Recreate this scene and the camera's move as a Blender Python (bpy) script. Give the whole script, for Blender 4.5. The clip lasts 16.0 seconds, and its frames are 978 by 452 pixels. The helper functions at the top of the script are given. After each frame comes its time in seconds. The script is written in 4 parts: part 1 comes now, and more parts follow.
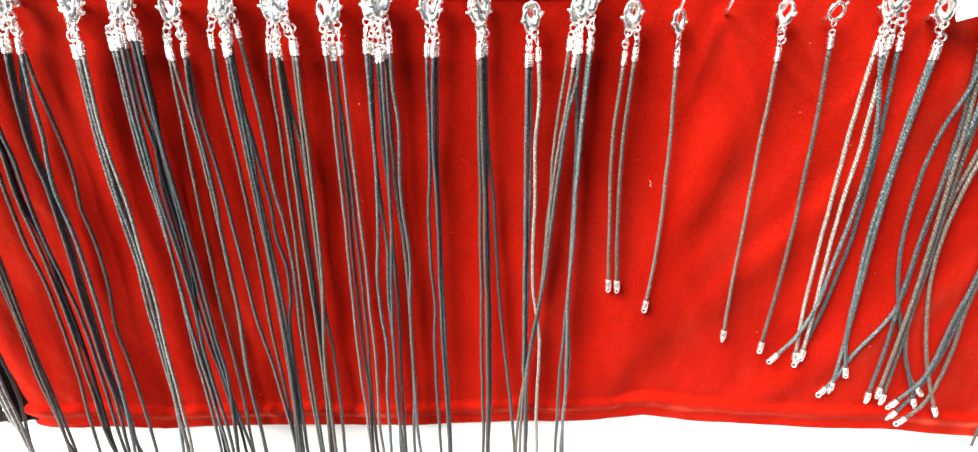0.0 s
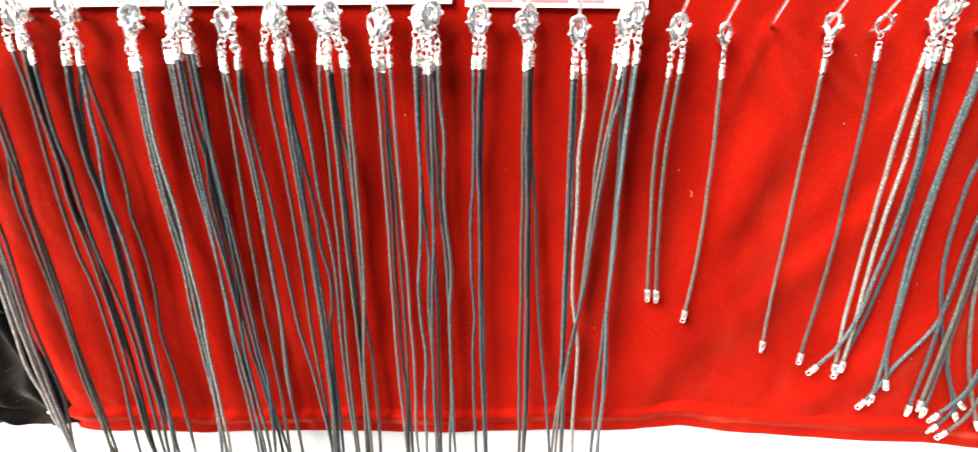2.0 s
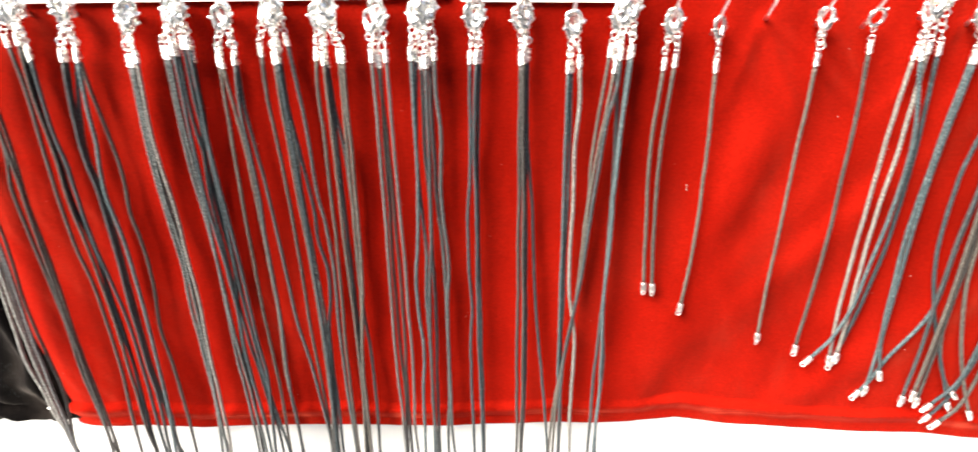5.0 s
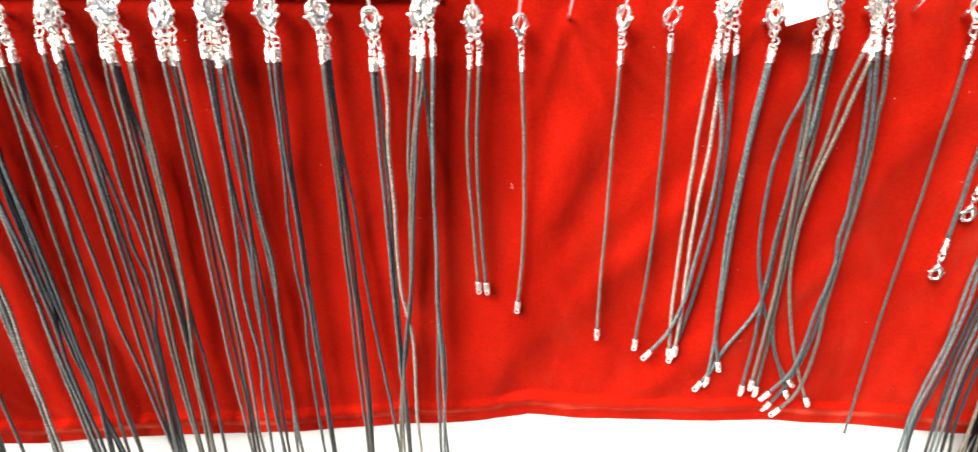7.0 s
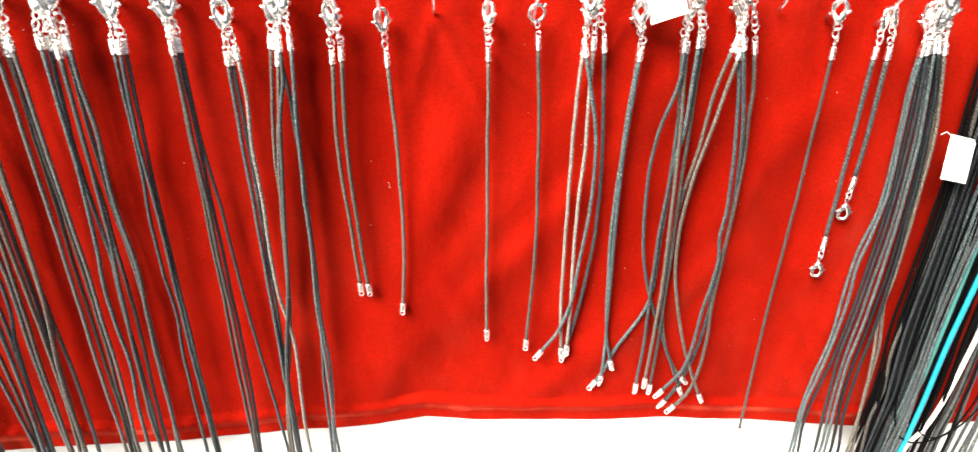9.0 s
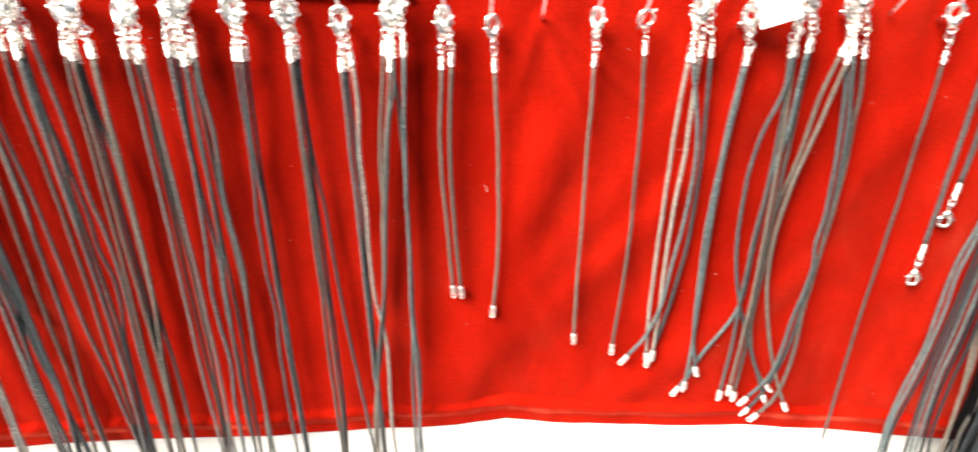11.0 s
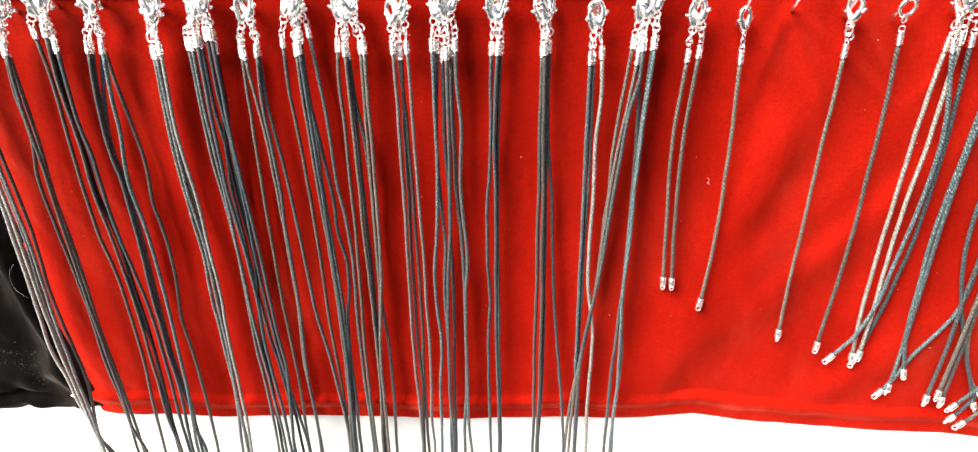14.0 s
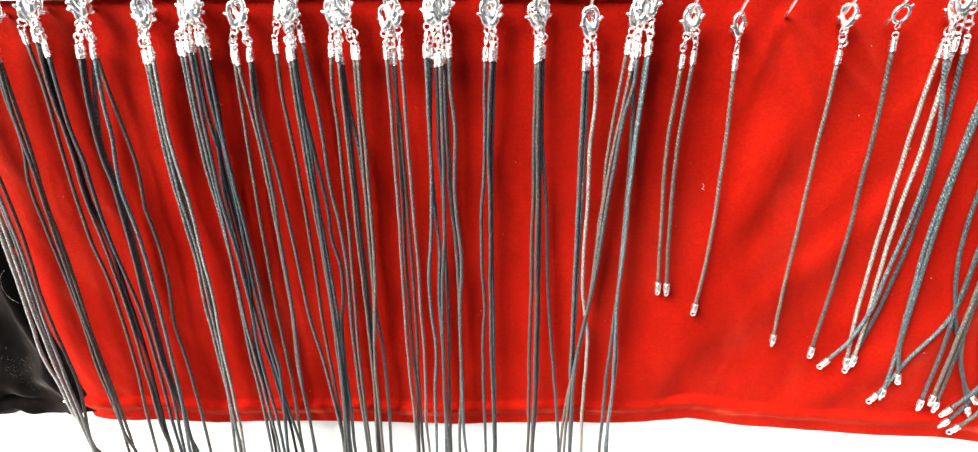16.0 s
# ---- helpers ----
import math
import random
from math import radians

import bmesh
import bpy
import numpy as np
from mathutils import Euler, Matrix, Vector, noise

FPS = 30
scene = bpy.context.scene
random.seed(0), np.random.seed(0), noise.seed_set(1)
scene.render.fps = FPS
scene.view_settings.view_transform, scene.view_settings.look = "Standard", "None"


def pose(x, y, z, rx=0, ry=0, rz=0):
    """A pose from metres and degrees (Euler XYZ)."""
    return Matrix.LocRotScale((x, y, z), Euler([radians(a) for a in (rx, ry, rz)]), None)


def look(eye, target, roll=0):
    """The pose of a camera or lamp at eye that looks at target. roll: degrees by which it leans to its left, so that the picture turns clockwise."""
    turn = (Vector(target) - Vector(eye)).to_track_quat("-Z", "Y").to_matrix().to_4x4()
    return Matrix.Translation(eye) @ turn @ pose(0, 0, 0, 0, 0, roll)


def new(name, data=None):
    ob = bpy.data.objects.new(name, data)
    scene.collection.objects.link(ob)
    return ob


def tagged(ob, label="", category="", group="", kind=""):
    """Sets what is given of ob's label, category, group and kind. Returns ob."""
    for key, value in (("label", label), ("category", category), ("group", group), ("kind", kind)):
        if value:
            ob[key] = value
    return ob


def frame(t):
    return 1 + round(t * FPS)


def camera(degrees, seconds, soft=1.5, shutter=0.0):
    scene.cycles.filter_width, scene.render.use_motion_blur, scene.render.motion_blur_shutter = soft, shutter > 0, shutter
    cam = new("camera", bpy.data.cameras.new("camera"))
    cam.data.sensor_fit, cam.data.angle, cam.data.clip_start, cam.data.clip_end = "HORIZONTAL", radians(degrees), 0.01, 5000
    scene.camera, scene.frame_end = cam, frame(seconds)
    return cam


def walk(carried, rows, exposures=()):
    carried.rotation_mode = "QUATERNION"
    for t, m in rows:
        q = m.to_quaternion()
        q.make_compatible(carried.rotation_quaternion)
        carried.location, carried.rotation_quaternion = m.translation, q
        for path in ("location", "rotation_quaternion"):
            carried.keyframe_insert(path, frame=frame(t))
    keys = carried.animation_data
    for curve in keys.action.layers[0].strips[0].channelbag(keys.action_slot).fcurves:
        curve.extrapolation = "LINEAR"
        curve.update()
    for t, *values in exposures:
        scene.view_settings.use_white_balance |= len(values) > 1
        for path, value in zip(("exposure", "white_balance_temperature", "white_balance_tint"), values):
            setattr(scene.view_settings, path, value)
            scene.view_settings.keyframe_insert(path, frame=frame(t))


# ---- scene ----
cam = camera(85.0, 16.0, soft=1.3, shutter=0.8)
METRES, EYE, TILT, LEAN, TURN = 0.36, 1.05, 0.0, 0.0, 0.0
ROWS = [
    (0.0, 0.0, 0.0, 0.0, 0.01, -22.89, -0.03),
    (0.5, -0.0007, 0.0032, 0.004, -0.06, -22.85, 0.06),
    (1.0, -0.0099, 0.0036, 0.0034, 0.24, -22.79, 0.04),
    (1.5, -0.0231, 0.0007, 0.0033, 0.53, -22.84, 0.04),
    (2.0, -0.0504, -0.0062, 0.0079, 1.16, -22.22, 0.12),
    (2.5, -0.0962, -0.0166, 0.0053, 2.39, -22.31, 0.11),
    (3.0, -0.1285, -0.0238, 0.0025, 3.27, -22.16, 0.15),
    (3.2, -0.1327, -0.0288, 0.0042, 3.44, -22.19, 0.09),
    (4.25, -0.117, -0.02, 0.007, 2.6, -22.4, 0.25),
    (5.3, -0.0038, -0.0085, 0.0094, 0.18, -22.74, 0.43),
    (5.5, 0.028, -0.0056, 0.0116, -0.18, -22.71, 0.56),
    (6.0, 0.0858, -0.0004, 0.0156, -0.98, -23.04, 0.49),
    (6.5, 0.1297, 0.0002, 0.0107, -1.74, -23.03, 0.12),
    (7.0, 0.184, -0.0003, 0.0107, -2.68, -23.23, -0.13),
    (7.5, 0.2201, 0.0005, 0.0059, -3.28, -23.29, -0.53),
    (8.0, 0.2575, -0.0009, 0.007, -4.03, -23.24, -0.54),
    (8.5, 0.2906, 0.0012, 0.009, -4.79, -23.2, -0.9),
    (8.7, 0.3116, 0.0032, 0.008, -5.17, -23.35, -1.11),
    (9.7, 0.35, 0.008, 0.009, -5.95, -23.45, -1.0),
    (10.8, 0.2563, 0.0102, 0.0104, -3.91, -23.5, -0.73),
    (11.0, 0.2171, 0.0111, 0.0124, -3.11, -23.32, -0.66),
    (11.5, 0.1304, 0.0039, 0.0096, -1.29, -23.18, -0.41),
    (12.0, 0.0464, -0.0083, 0.0089, 0.32, -22.88, -0.34),
    (12.5, -0.0161, -0.0223, 0.006, 1.3, -22.67, -0.07),
    (13.0, -0.0561, -0.0286, 0.0064, 2.11, -22.77, 0.08),
    (13.5, -0.0628, -0.0229, -0.0025, 2.22, -23.05, -0.06),
    (14.0, -0.0607, -0.0126, 0.0013, 2.15, -23.05, 0.41),
    (14.5, -0.0636, -0.0093, 0.0059, 2.23, -23.03, 0.3),
    (15.0, -0.0594, -0.01, 0.0037, 1.98, -22.93, 0.23),
    (15.5, -0.0556, -0.0083, 0.0032, 1.87, -22.92, 0.28),
    (16.0, -0.0561, -0.0073, 0.0067, 1.88, -22.93, 0.3),
]
walk(cam, [(t, pose(0, 0, EYE, TILT, LEAN, TURN) @ pose(METRES * x, METRES * y, METRES * z, 90 + pitch, roll, yaw)) for t, x, y, z, yaw, pitch, roll in ROWS],
     exposures=[(0.0, 1.91, 6520, 10), (3.0, 1.95, 6600, 10), (5.5, 1.91, 6750, 10), (8.5, 1.93, 6900, 10), (11.0, 2.01, 7050, 10), (12.5, 1.97, 6950, 10), (14.0, 1.89, 6600, 10), (16.0, 1.90, 6480, 10)])

TABLE = EYE - 0.335          # table top
CLOTH = 0.292                # y of the cloth's front


# ---- light ----
world = bpy.data.worlds.new("sky")
scene.world = world
world.use_nodes = True
wn = world.node_tree
sky = wn.nodes.new("ShaderNodeTexSky")
sky.sky_type = "NISHITA"
sky.sun_disc = False
sky.sun_elevation = radians(45)
sky.sun_rotation = radians(233)
wn.links.new(sky.outputs[0], wn.nodes["Background"].inputs[0])
wn.nodes["Background"].inputs[1].default_value = 0.10

sun = new("sun", bpy.data.lights.new("sun", "SUN"))
sun.data.energy = 5.0
sun.data.angle = radians(38)
sun.data.color = (1.0, 0.93, 0.83)
sun.matrix_world = look((-0.56, -0.42, 0.71 + TABLE), (0, 0, TABLE))


# ---- materials ----
def material(name):
    m = bpy.data.materials.new(name)
    m.use_nodes = True
    nt = m.node_tree
    return m, nt, nt.nodes["Principled BSDF"]


def noise_node(nt, scale, detail=3.0, rough=0.55, vec=None):
    n = nt.nodes.new("ShaderNodeTexNoise")
    n.inputs["Scale"].default_value = scale
    n.inputs["Detail"].default_value = detail
    n.inputs["Roughness"].default_value = rough
    if vec is not None:
        nt.links.new(vec, n.inputs["Vector"])
    return n.outputs["Fac"]


def ramp(nt, fac, stops):
    r = nt.nodes.new("ShaderNodeValToRGB")
    e = r.color_ramp.elements
    while len(e) < len(stops):
        e.new(0.5)
    for el, (p, c) in zip(e, stops):
        el.position, el.color = p, (*c, 1)
    nt.links.new(fac, r.inputs[0])
    return r.outputs[0]


def mix(nt, kind, fac, a, b):
    n = nt.nodes.new("ShaderNodeMix")
    n.data_type, n.blend_type = "RGBA", kind
    for sock, v in ((n.inputs[0], fac), (n.inputs[6], a), (n.inputs[7], b)):
        if isinstance(v, (int, float)):
            sock.default_value = v
        elif isinstance(v, tuple):
            sock.default_value = (*v, 1)
        else:
            nt.links.new(v, sock)
    return n.outputs[2]


def bump(nt, bsdf, height, strength, dist, below=None):
    b = nt.nodes.new("ShaderNodeBump")
    b.inputs["Strength"].default_value = strength
    b.inputs["Distance"].default_value = dist
    nt.links.new(height, b.inputs["Height"])
    if below is not None:
        nt.links.new(below, b.inputs["Normal"])
    nt.links.new(b.outputs[0], bsdf.inputs["Normal"])
    return b.outputs[0]


def coords(nt, which="Object"):
    return nt.nodes.new("ShaderNodeTexCoord").outputs[which]


def scaled(nt, vec, s):
    m = nt.nodes.new("ShaderNodeMapping")
    m.inputs["Scale"].default_value = s
    nt.links.new(vec, m.inputs["Vector"])
    return m.outputs[0]


def velvet(name, dark, mid, light, sheen, tint, weight):
    """Short-pile velvet: nap patches, fine pile grain, woven rows."""
    m, nt, b = material(name)
    oc = coords(nt)
    nap = noise_node(nt, 16, 4, 0.6, scaled(nt, oc, (1.0, 1.0, 0.55)))
    fine = noise_node(nt, 750, 2, 0.7, oc)
    rows = noise_node(nt, 1.0, 1, 0.5, scaled(nt, oc, (160, 160, 1400)))
    col = ramp(nt, nap, [(0.25, dark), (0.5, mid), (0.78, light)])
    grain = ramp(nt, fine, [(0.3, (0.72, 0.72, 0.72)), (0.7, (1.15, 1.15, 1.15))])
    col = mix(nt, "MULTIPLY", 0.7, col, grain)
    lines = ramp(nt, rows, [(0.35, (0.82, 0.82, 0.82)), (0.65, (1.08, 1.08, 1.08))])
    col = mix(nt, "MULTIPLY", 0.28, col, lines)
    nt.links.new(col, b.inputs["Base Color"])
    b.inputs["Roughness"].default_value = 0.95
    b.inputs["Specular IOR Level"].default_value = 0.02
    brushed = noise_node(nt, 26, 3, 0.55, scaled(nt, oc, (1.0, 1.0, 0.45)))
    nt.links.new(ramp(nt, brushed, [(0.36, (0.25 * weight,) * 3), (0.52, (0.8 * weight,) * 3), (0.7, (3.2 * weight,) * 3)]), b.inputs["Sheen Weight"])
    b.inputs["Sheen Roughness"].default_value = sheen
    b.inputs["Sheen Tint"].default_value = (*tint, 1)
    n1 = bump(nt, b, nap, 0.5, 0.006)
    bump(nt, b, fine, 0.5, 0.0004, n1)
    return m


RED = velvet("red_velvet", (0.18, 0.0032, 0.0011), (0.245, 0.0050, 0.0018), (0.315, 0.0080, 0.0031), 0.4, (1.0, 0.14, 0.075), 0.38)
BLACK = velvet("black_velvet", (0.0011, 0.0010, 0.0010), (0.0032, 0.0027, 0.0026), (0.026, 0.021, 0.018), 0.32, (0.75, 0.66, 0.6), 0.06)


def cord_material(name, low, high, fleck):
    """Waxed cotton cord: twisted ply along the length, dusty flecks."""
    m, nt, b = material(name)
    uv = coords(nt, "UV")
    wv = nt.nodes.new("ShaderNodeTexWave")
    wv.inputs["Scale"].default_value = 1.0
    wv.inputs["Distortion"].default_value = 0.25
    wv.bands_direction = "DIAGONAL"
    nt.links.new(scaled(nt, uv, (1.885, 0.273, 1)), wv.inputs["Vector"])
    n = noise_node(nt, 1300, 2, 0.7, coords(nt))
    info = nt.nodes.new("ShaderNodeObjectInfo")
    col = ramp(nt, n, [(0.34, low), (0.52, high), (0.68, fleck)])
    ply = ramp(nt, wv.outputs["Fac"], [(0.0, (0.55, 0.55, 0.55)), (0.65, (1.2, 1.2, 1.2))])
    col = mix(nt, "MULTIPLY", 0.65, col, ply)
    tone = ramp(nt, info.outputs["Random"], [(0.0, (0.6, 0.63, 0.67)), (0.5, (1.0, 1.0, 1.0)), (1.0, (1.85, 1.8, 1.72))])
    col = mix(nt, "MULTIPLY", 1.0, col, tone)
    nt.links.new(col, b.inputs["Base Color"])
    b.inputs["Roughness"].default_value = 0.5
    b.inputs["Specular IOR Level"].default_value = 0.45 if high[0] > 0.02 else 0.25 if high[0] > 0.005 else 0.04
    b.inputs["Sheen Weight"].default_value = 0.05 if high[0] > 0.02 else 0.0
    b.inputs["Sheen Roughness"].default_value = 0.4
    n1 = bump(nt, b, wv.outputs["Fac"], 0.5, 0.0004)
    bump(nt, b, n, 0.8, 0.0006, n1)
    return m


CORD = cord_material("slate_cord", (0.0105, 0.0135, 0.0148), (0.036, 0.0445, 0.047), (0.14, 0.15, 0.148))
CORD_TEAL = cord_material("teal_cord", (0.0062, 0.0118, 0.0145), (0.023, 0.040, 0.0465), (0.105, 0.135, 0.142))
CORD_BROWN = cord_material("taupe_cord", (0.018, 0.0155, 0.0135), (0.047, 0.042, 0.0365), (0.13, 0.118, 0.103))
CORD_PALE = cord_material("pale_taupe_cord", (0.046, 0.0435, 0.041), (0.105, 0.10, 0.094), (0.27, 0.26, 0.245))
# lighter cord for the leftmost hook: light from the left put into its colour
CORD_LIT = cord_material("lit_pale_cord", (0.065, 0.066, 0.064), (0.15, 0.15, 0.145), (0.36, 0.355, 0.34))
CORD_DARK = cord_material("navy_cord", (0.0035, 0.0048, 0.0065), (0.0095, 0.0135, 0.017), (0.034, 0.042, 0.048))
CORD_BLACK = cord_material("black_cord", (0.0010, 0.0010, 0.0011), (0.0024, 0.0024, 0.0027), (0.007, 0.007, 0.0073))


def metal(name, base, rough):
    m, nt, b = material(name)
    n = noise_node(nt, 700, 3, 0.6, coords(nt))
    nt.links.new(ramp(nt, n, [(0.3, tuple(0.82 * v for v in base)), (0.6, base)]), b.inputs["Base Color"])
    nt.links.new(ramp(nt, n, [(0.3, (rough * 0.7,) * 3), (0.75, (rough * 1.7,) * 3)]), b.inputs["Roughness"])
    b.inputs["Metallic"].default_value = 1.0
    bump(nt, b, n, 0.12, 0.0003)
    return m


SILVER = metal("silver_plate", (0.96, 0.94, 0.90), 0.22)
SATIN = metal("satin_silver", (0.96, 0.94, 0.90), 0.34)
STEEL = metal("steel_wire", (0.82, 0.82, 0.83), 0.3)


def plain(name, low, high, scale, rough):
    m, nt, b = material(name)
    n = noise_node(nt, scale, 5, 0.6, coords(nt))
    nt.links.new(ramp(nt, n, [(0.3, low), (0.7, high)]), b.inputs["Base Color"])
    b.inputs["Roughness"].default_value = rough
    bump(nt, b, n, 0.15, 0.0006)
    return m


PAPER = plain("white_paper", (0.78, 0.78, 0.77), (0.83, 0.83, 0.82), 60, 0.6)
INK = plain("grey_ink", (0.22, 0.22, 0.24), (0.34, 0.34, 0.36), 90, 0.7)
INK_RED = plain("red_ink", (0.55, 0.12, 0.12), (0.65, 0.2, 0.2), 90, 0.7)
LINEN = plain("white_tablecloth", (0.72, 0.72, 0.72), (0.78, 0.78, 0.78), 30, 0.8)
BOARD = plain("white_board", (0.74, 0.74, 0.73), (0.8, 0.8, 0.79), 40, 0.6)
LINT = plain("pale_lint", (0.42, 0.2, 0.16), (0.55, 0.36, 0.3), 500, 0.9)
LINT_GREY = plain("grey_lint", (0.2, 0.19, 0.18), (0.34, 0.32, 0.3), 500, 0.9)
SPARKLE = plain("pale_sparkle", (0.10, 0.125, 0.13), (0.17, 0.20, 0.205), 500, 0.9)
CYAN = plain("cyan_ribbon", (0.0, 0.2, 0.29), (0.006, 0.27, 0.37), 200, 0.45)
TEAL = plain("teal_ribbon", (0.03, 0.16, 0.15), (0.05, 0.21, 0.2), 200, 0.45)
CREAM = plain("cream_cord", (0.7, 0.66, 0.58), (0.8, 0.76, 0.7), 300, 0.6)
ADDED_PALE = plain("added_wall_pale", (0.27, 0.265, 0.255), (0.36, 0.35, 0.335), 3, 0.9)
ADDED_DARK = plain("added_wall_dark", (0.03, 0.03, 0.032), (0.05, 0.05, 0.052), 8, 0.9)
PAVING = plain("grey_paving", (0.16, 0.155, 0.15), (0.24, 0.235, 0.225), 6, 0.9)


# ---- mesh helpers ----
def mesh_of(name, bm, mat, smooth=True):
    me = bpy.data.meshes.new(name)
    bm.normal_update()
    bm.to_mesh(me)
    bm.free()
    me.materials.append(mat)
    if smooth:
        me.shade_smooth()
    return me


def part(name, data, mat, parent, label="", m=None, smooth=True):
    """One mesh under a thing or part: data is a bmesh or a shared mesh."""
    me = data if isinstance(data, bpy.types.Mesh) else mesh_of(name, data, mat, smooth)
    ob = new(name, me)
    ob.parent = parent
    if m is not None:
        ob.matrix_basis = m
    return tagged(ob, label) if label else ob


def thing(name, x, y, z, label, category, group=""):
    e = new(name)
    e.empty_display_size = 0.01
    e.location = (x, y, z)
    return tagged(e, label, category, group)


def spline(pts, step=0.004):
    """Points along a smooth curve through pts, about step apart."""
    pts = [Vector(p) for p in pts]
    ext = [pts[0] * 2 - pts[1]] + pts + [pts[-1] * 2 - pts[-2]]
    out = []
    for i in range(1, len(ext) - 2):
        p0, p1, p2, p3 = ext[i - 1:i + 3]
        # centripetal spacing keeps the curve from overshooting
        k = [0.0]
        for a, b in ((p0, p1), (p1, p2), (p2, p3)):
            k.append(k[-1] + max((b - a).length, 1e-6) ** 0.5)
        n = max(2, int((p2 - p1).length / step))
        for j in range(n):
            t = k[1] + (k[2] - k[1]) * j / n
            a1 = p0.lerp(p1, (t - k[0]) / (k[1] - k[0]))
            a2 = p1.lerp(p2, (t - k[1]) / (k[2] - k[1]))
            a3 = p2.lerp(p3, (t - k[2]) / (k[3] - k[2]))
            b1 = a1.lerp(a2, (t - k[0]) / (k[2] - k[0]))
            b2 = a2.lerp(a3, (t - k[1]) / (k[3] - k[1]))
            out.append(b1.lerp(b2, (t - k[1]) / (k[2] - k[1])))
    out.append(pts[-1])
    return out


def tube(bm, pts, radius, segs=8, closed=False):
    """A round tube along pts; radius is a number or a function of 0..1."""
    pts = [Vector(p) for p in pts]
    n = len(pts)
    uvl = bm.loops.layers.uv.verify()
    rings, side_axis, length = [], None, [0.0]
    for i in range(n):
        if closed:
            d = pts[(i + 1) % n] - pts[i - 1]
        else:
            d = pts[min(i + 1, n - 1)] - pts[max(i - 1, 0)]
        d.normalize()
        if side_axis is None:
            a = Vector((0, 1, 0)) if abs(d.y) < 0.9 else Vector((1, 0, 0))
        else:
            a = side_axis
        u = (a - d * a.dot(d)).normalized()
        side_axis = u
        v = d.cross(u)
        r = radius(i / max(1, n - 1)) if callable(radius) else radius
        rings.append([bm.verts.new(pts[i] + (u * math.cos(2 * math.pi * s / segs) + v * math.sin(2 * math.pi * s / segs)) * r) for s in range(segs)])
        if i:
            length.append(length[-1] + (pts[i] - pts[i - 1]).length)
    length.append(length[-1] + (pts[0] - pts[-1]).length)
    for i in range(n if closed else n - 1):
        a, b = rings[i], rings[(i + 1) % n]
        for s in range(segs):
            f = bm.faces.new((a[s], a[(s + 1) % segs], b[(s + 1) % segs], b[s]))
            for lp, (cu, cv) in zip(f.loops, ((s, length[i]), (s + 1, length[i]), (s + 1, length[i + 1]), (s, length[i + 1]))):
                lp[uvl].uv = (cu / segs, cv * 1000)
    if not closed:
        bm.faces.new(rings[0][::-1])
        bm.faces.new(rings[-1])
    return bm


def ring_pts(rx, rz, n=18, cz=0.0):
    return [(rx * math.sin(2 * math.pi * i / n), 0, cz + rz * math.cos(2 * math.pi * i / n)) for i in range(n)]


def lathe(bm, profile, segs=14):
    rings = [[bm.verts.new((r * math.cos(2 * math.pi * s / segs), r * math.sin(2 * math.pi * s / segs), z)) for s in range(segs)] for r, z in profile]
    for a, b in zip(rings, rings[1:]):
        for s in range(segs):
            bm.faces.new((a[s], a[(s + 1) % segs], b[(s + 1) % segs], b[s]))
    bm.faces.new(rings[0][::-1])
    bm.faces.new(rings[-1])
    return bm


def box(bm, x0, x1, y0, y1, z0, z1, bevel=0.0):
    g = bmesh.ops.create_cube(bm, size=1.0, matrix=Matrix.Translation(((x0 + x1) / 2, (y0 + y1) / 2, (z0 + z1) / 2)) @ Matrix.Diagonal((x1 - x0, y1 - y0, z1 - z0, 1)))
    if bevel:
        es = {e for v in g["verts"] for e in v.link_edges}
        bmesh.ops.bevel(bm, geom=list(es), offset=bevel, segments=2, affect="EDGES", profile=0.5)
    return bm


def P(x, z, depth=0.0):
    """Millimetres along and up the cloth, depth in front of it."""
    return Vector((x / 1000, CLOTH - depth / 1000, EYE + z / 1000))


def smooth_step(a, b, x):
    t = min(1.0, max(0.0, (x - a) / (b - a)))
    return t * t * (3 - 2 * t)


def along(x, knots):
    xs, ys = zip(*knots)
    return float(np.interp(x, xs, ys))


# ---- setting ----
bm = bmesh.new()
bmesh.ops.create_grid(bm, x_segments=8, y_segments=8, size=60)
ground = new("ground", mesh_of("ground", bm, PAVING, False))
tagged(ground, "grey stone paving under the stall table", "ground", kind="structure")

# added wall behind the camera, never seen: hides low sky so metal gains contrast
bm = bmesh.new()
box(bm, -2.6, 1.16, -1.56, -1.503, 0.0, 2.1)
tagged(new("added_wall_south", mesh_of("added_wall_south", bm, ADDED_PALE, False)), "added unseen pale wall that blocks low sky from metal reflections", "wall", kind="structure")

# added dark wall, out of view: keeps sky light off the right-hand sides
bm = bmesh.new()
box(bm, 1.12, 1.16, -1.5, 1.2, 0.0, 2.7)
tagged(new("added_wall_east", mesh_of("added_wall_east", bm, ADDED_DARK, False)), "added unseen dark wall that cuts light from the right", "wall", kind="structure")

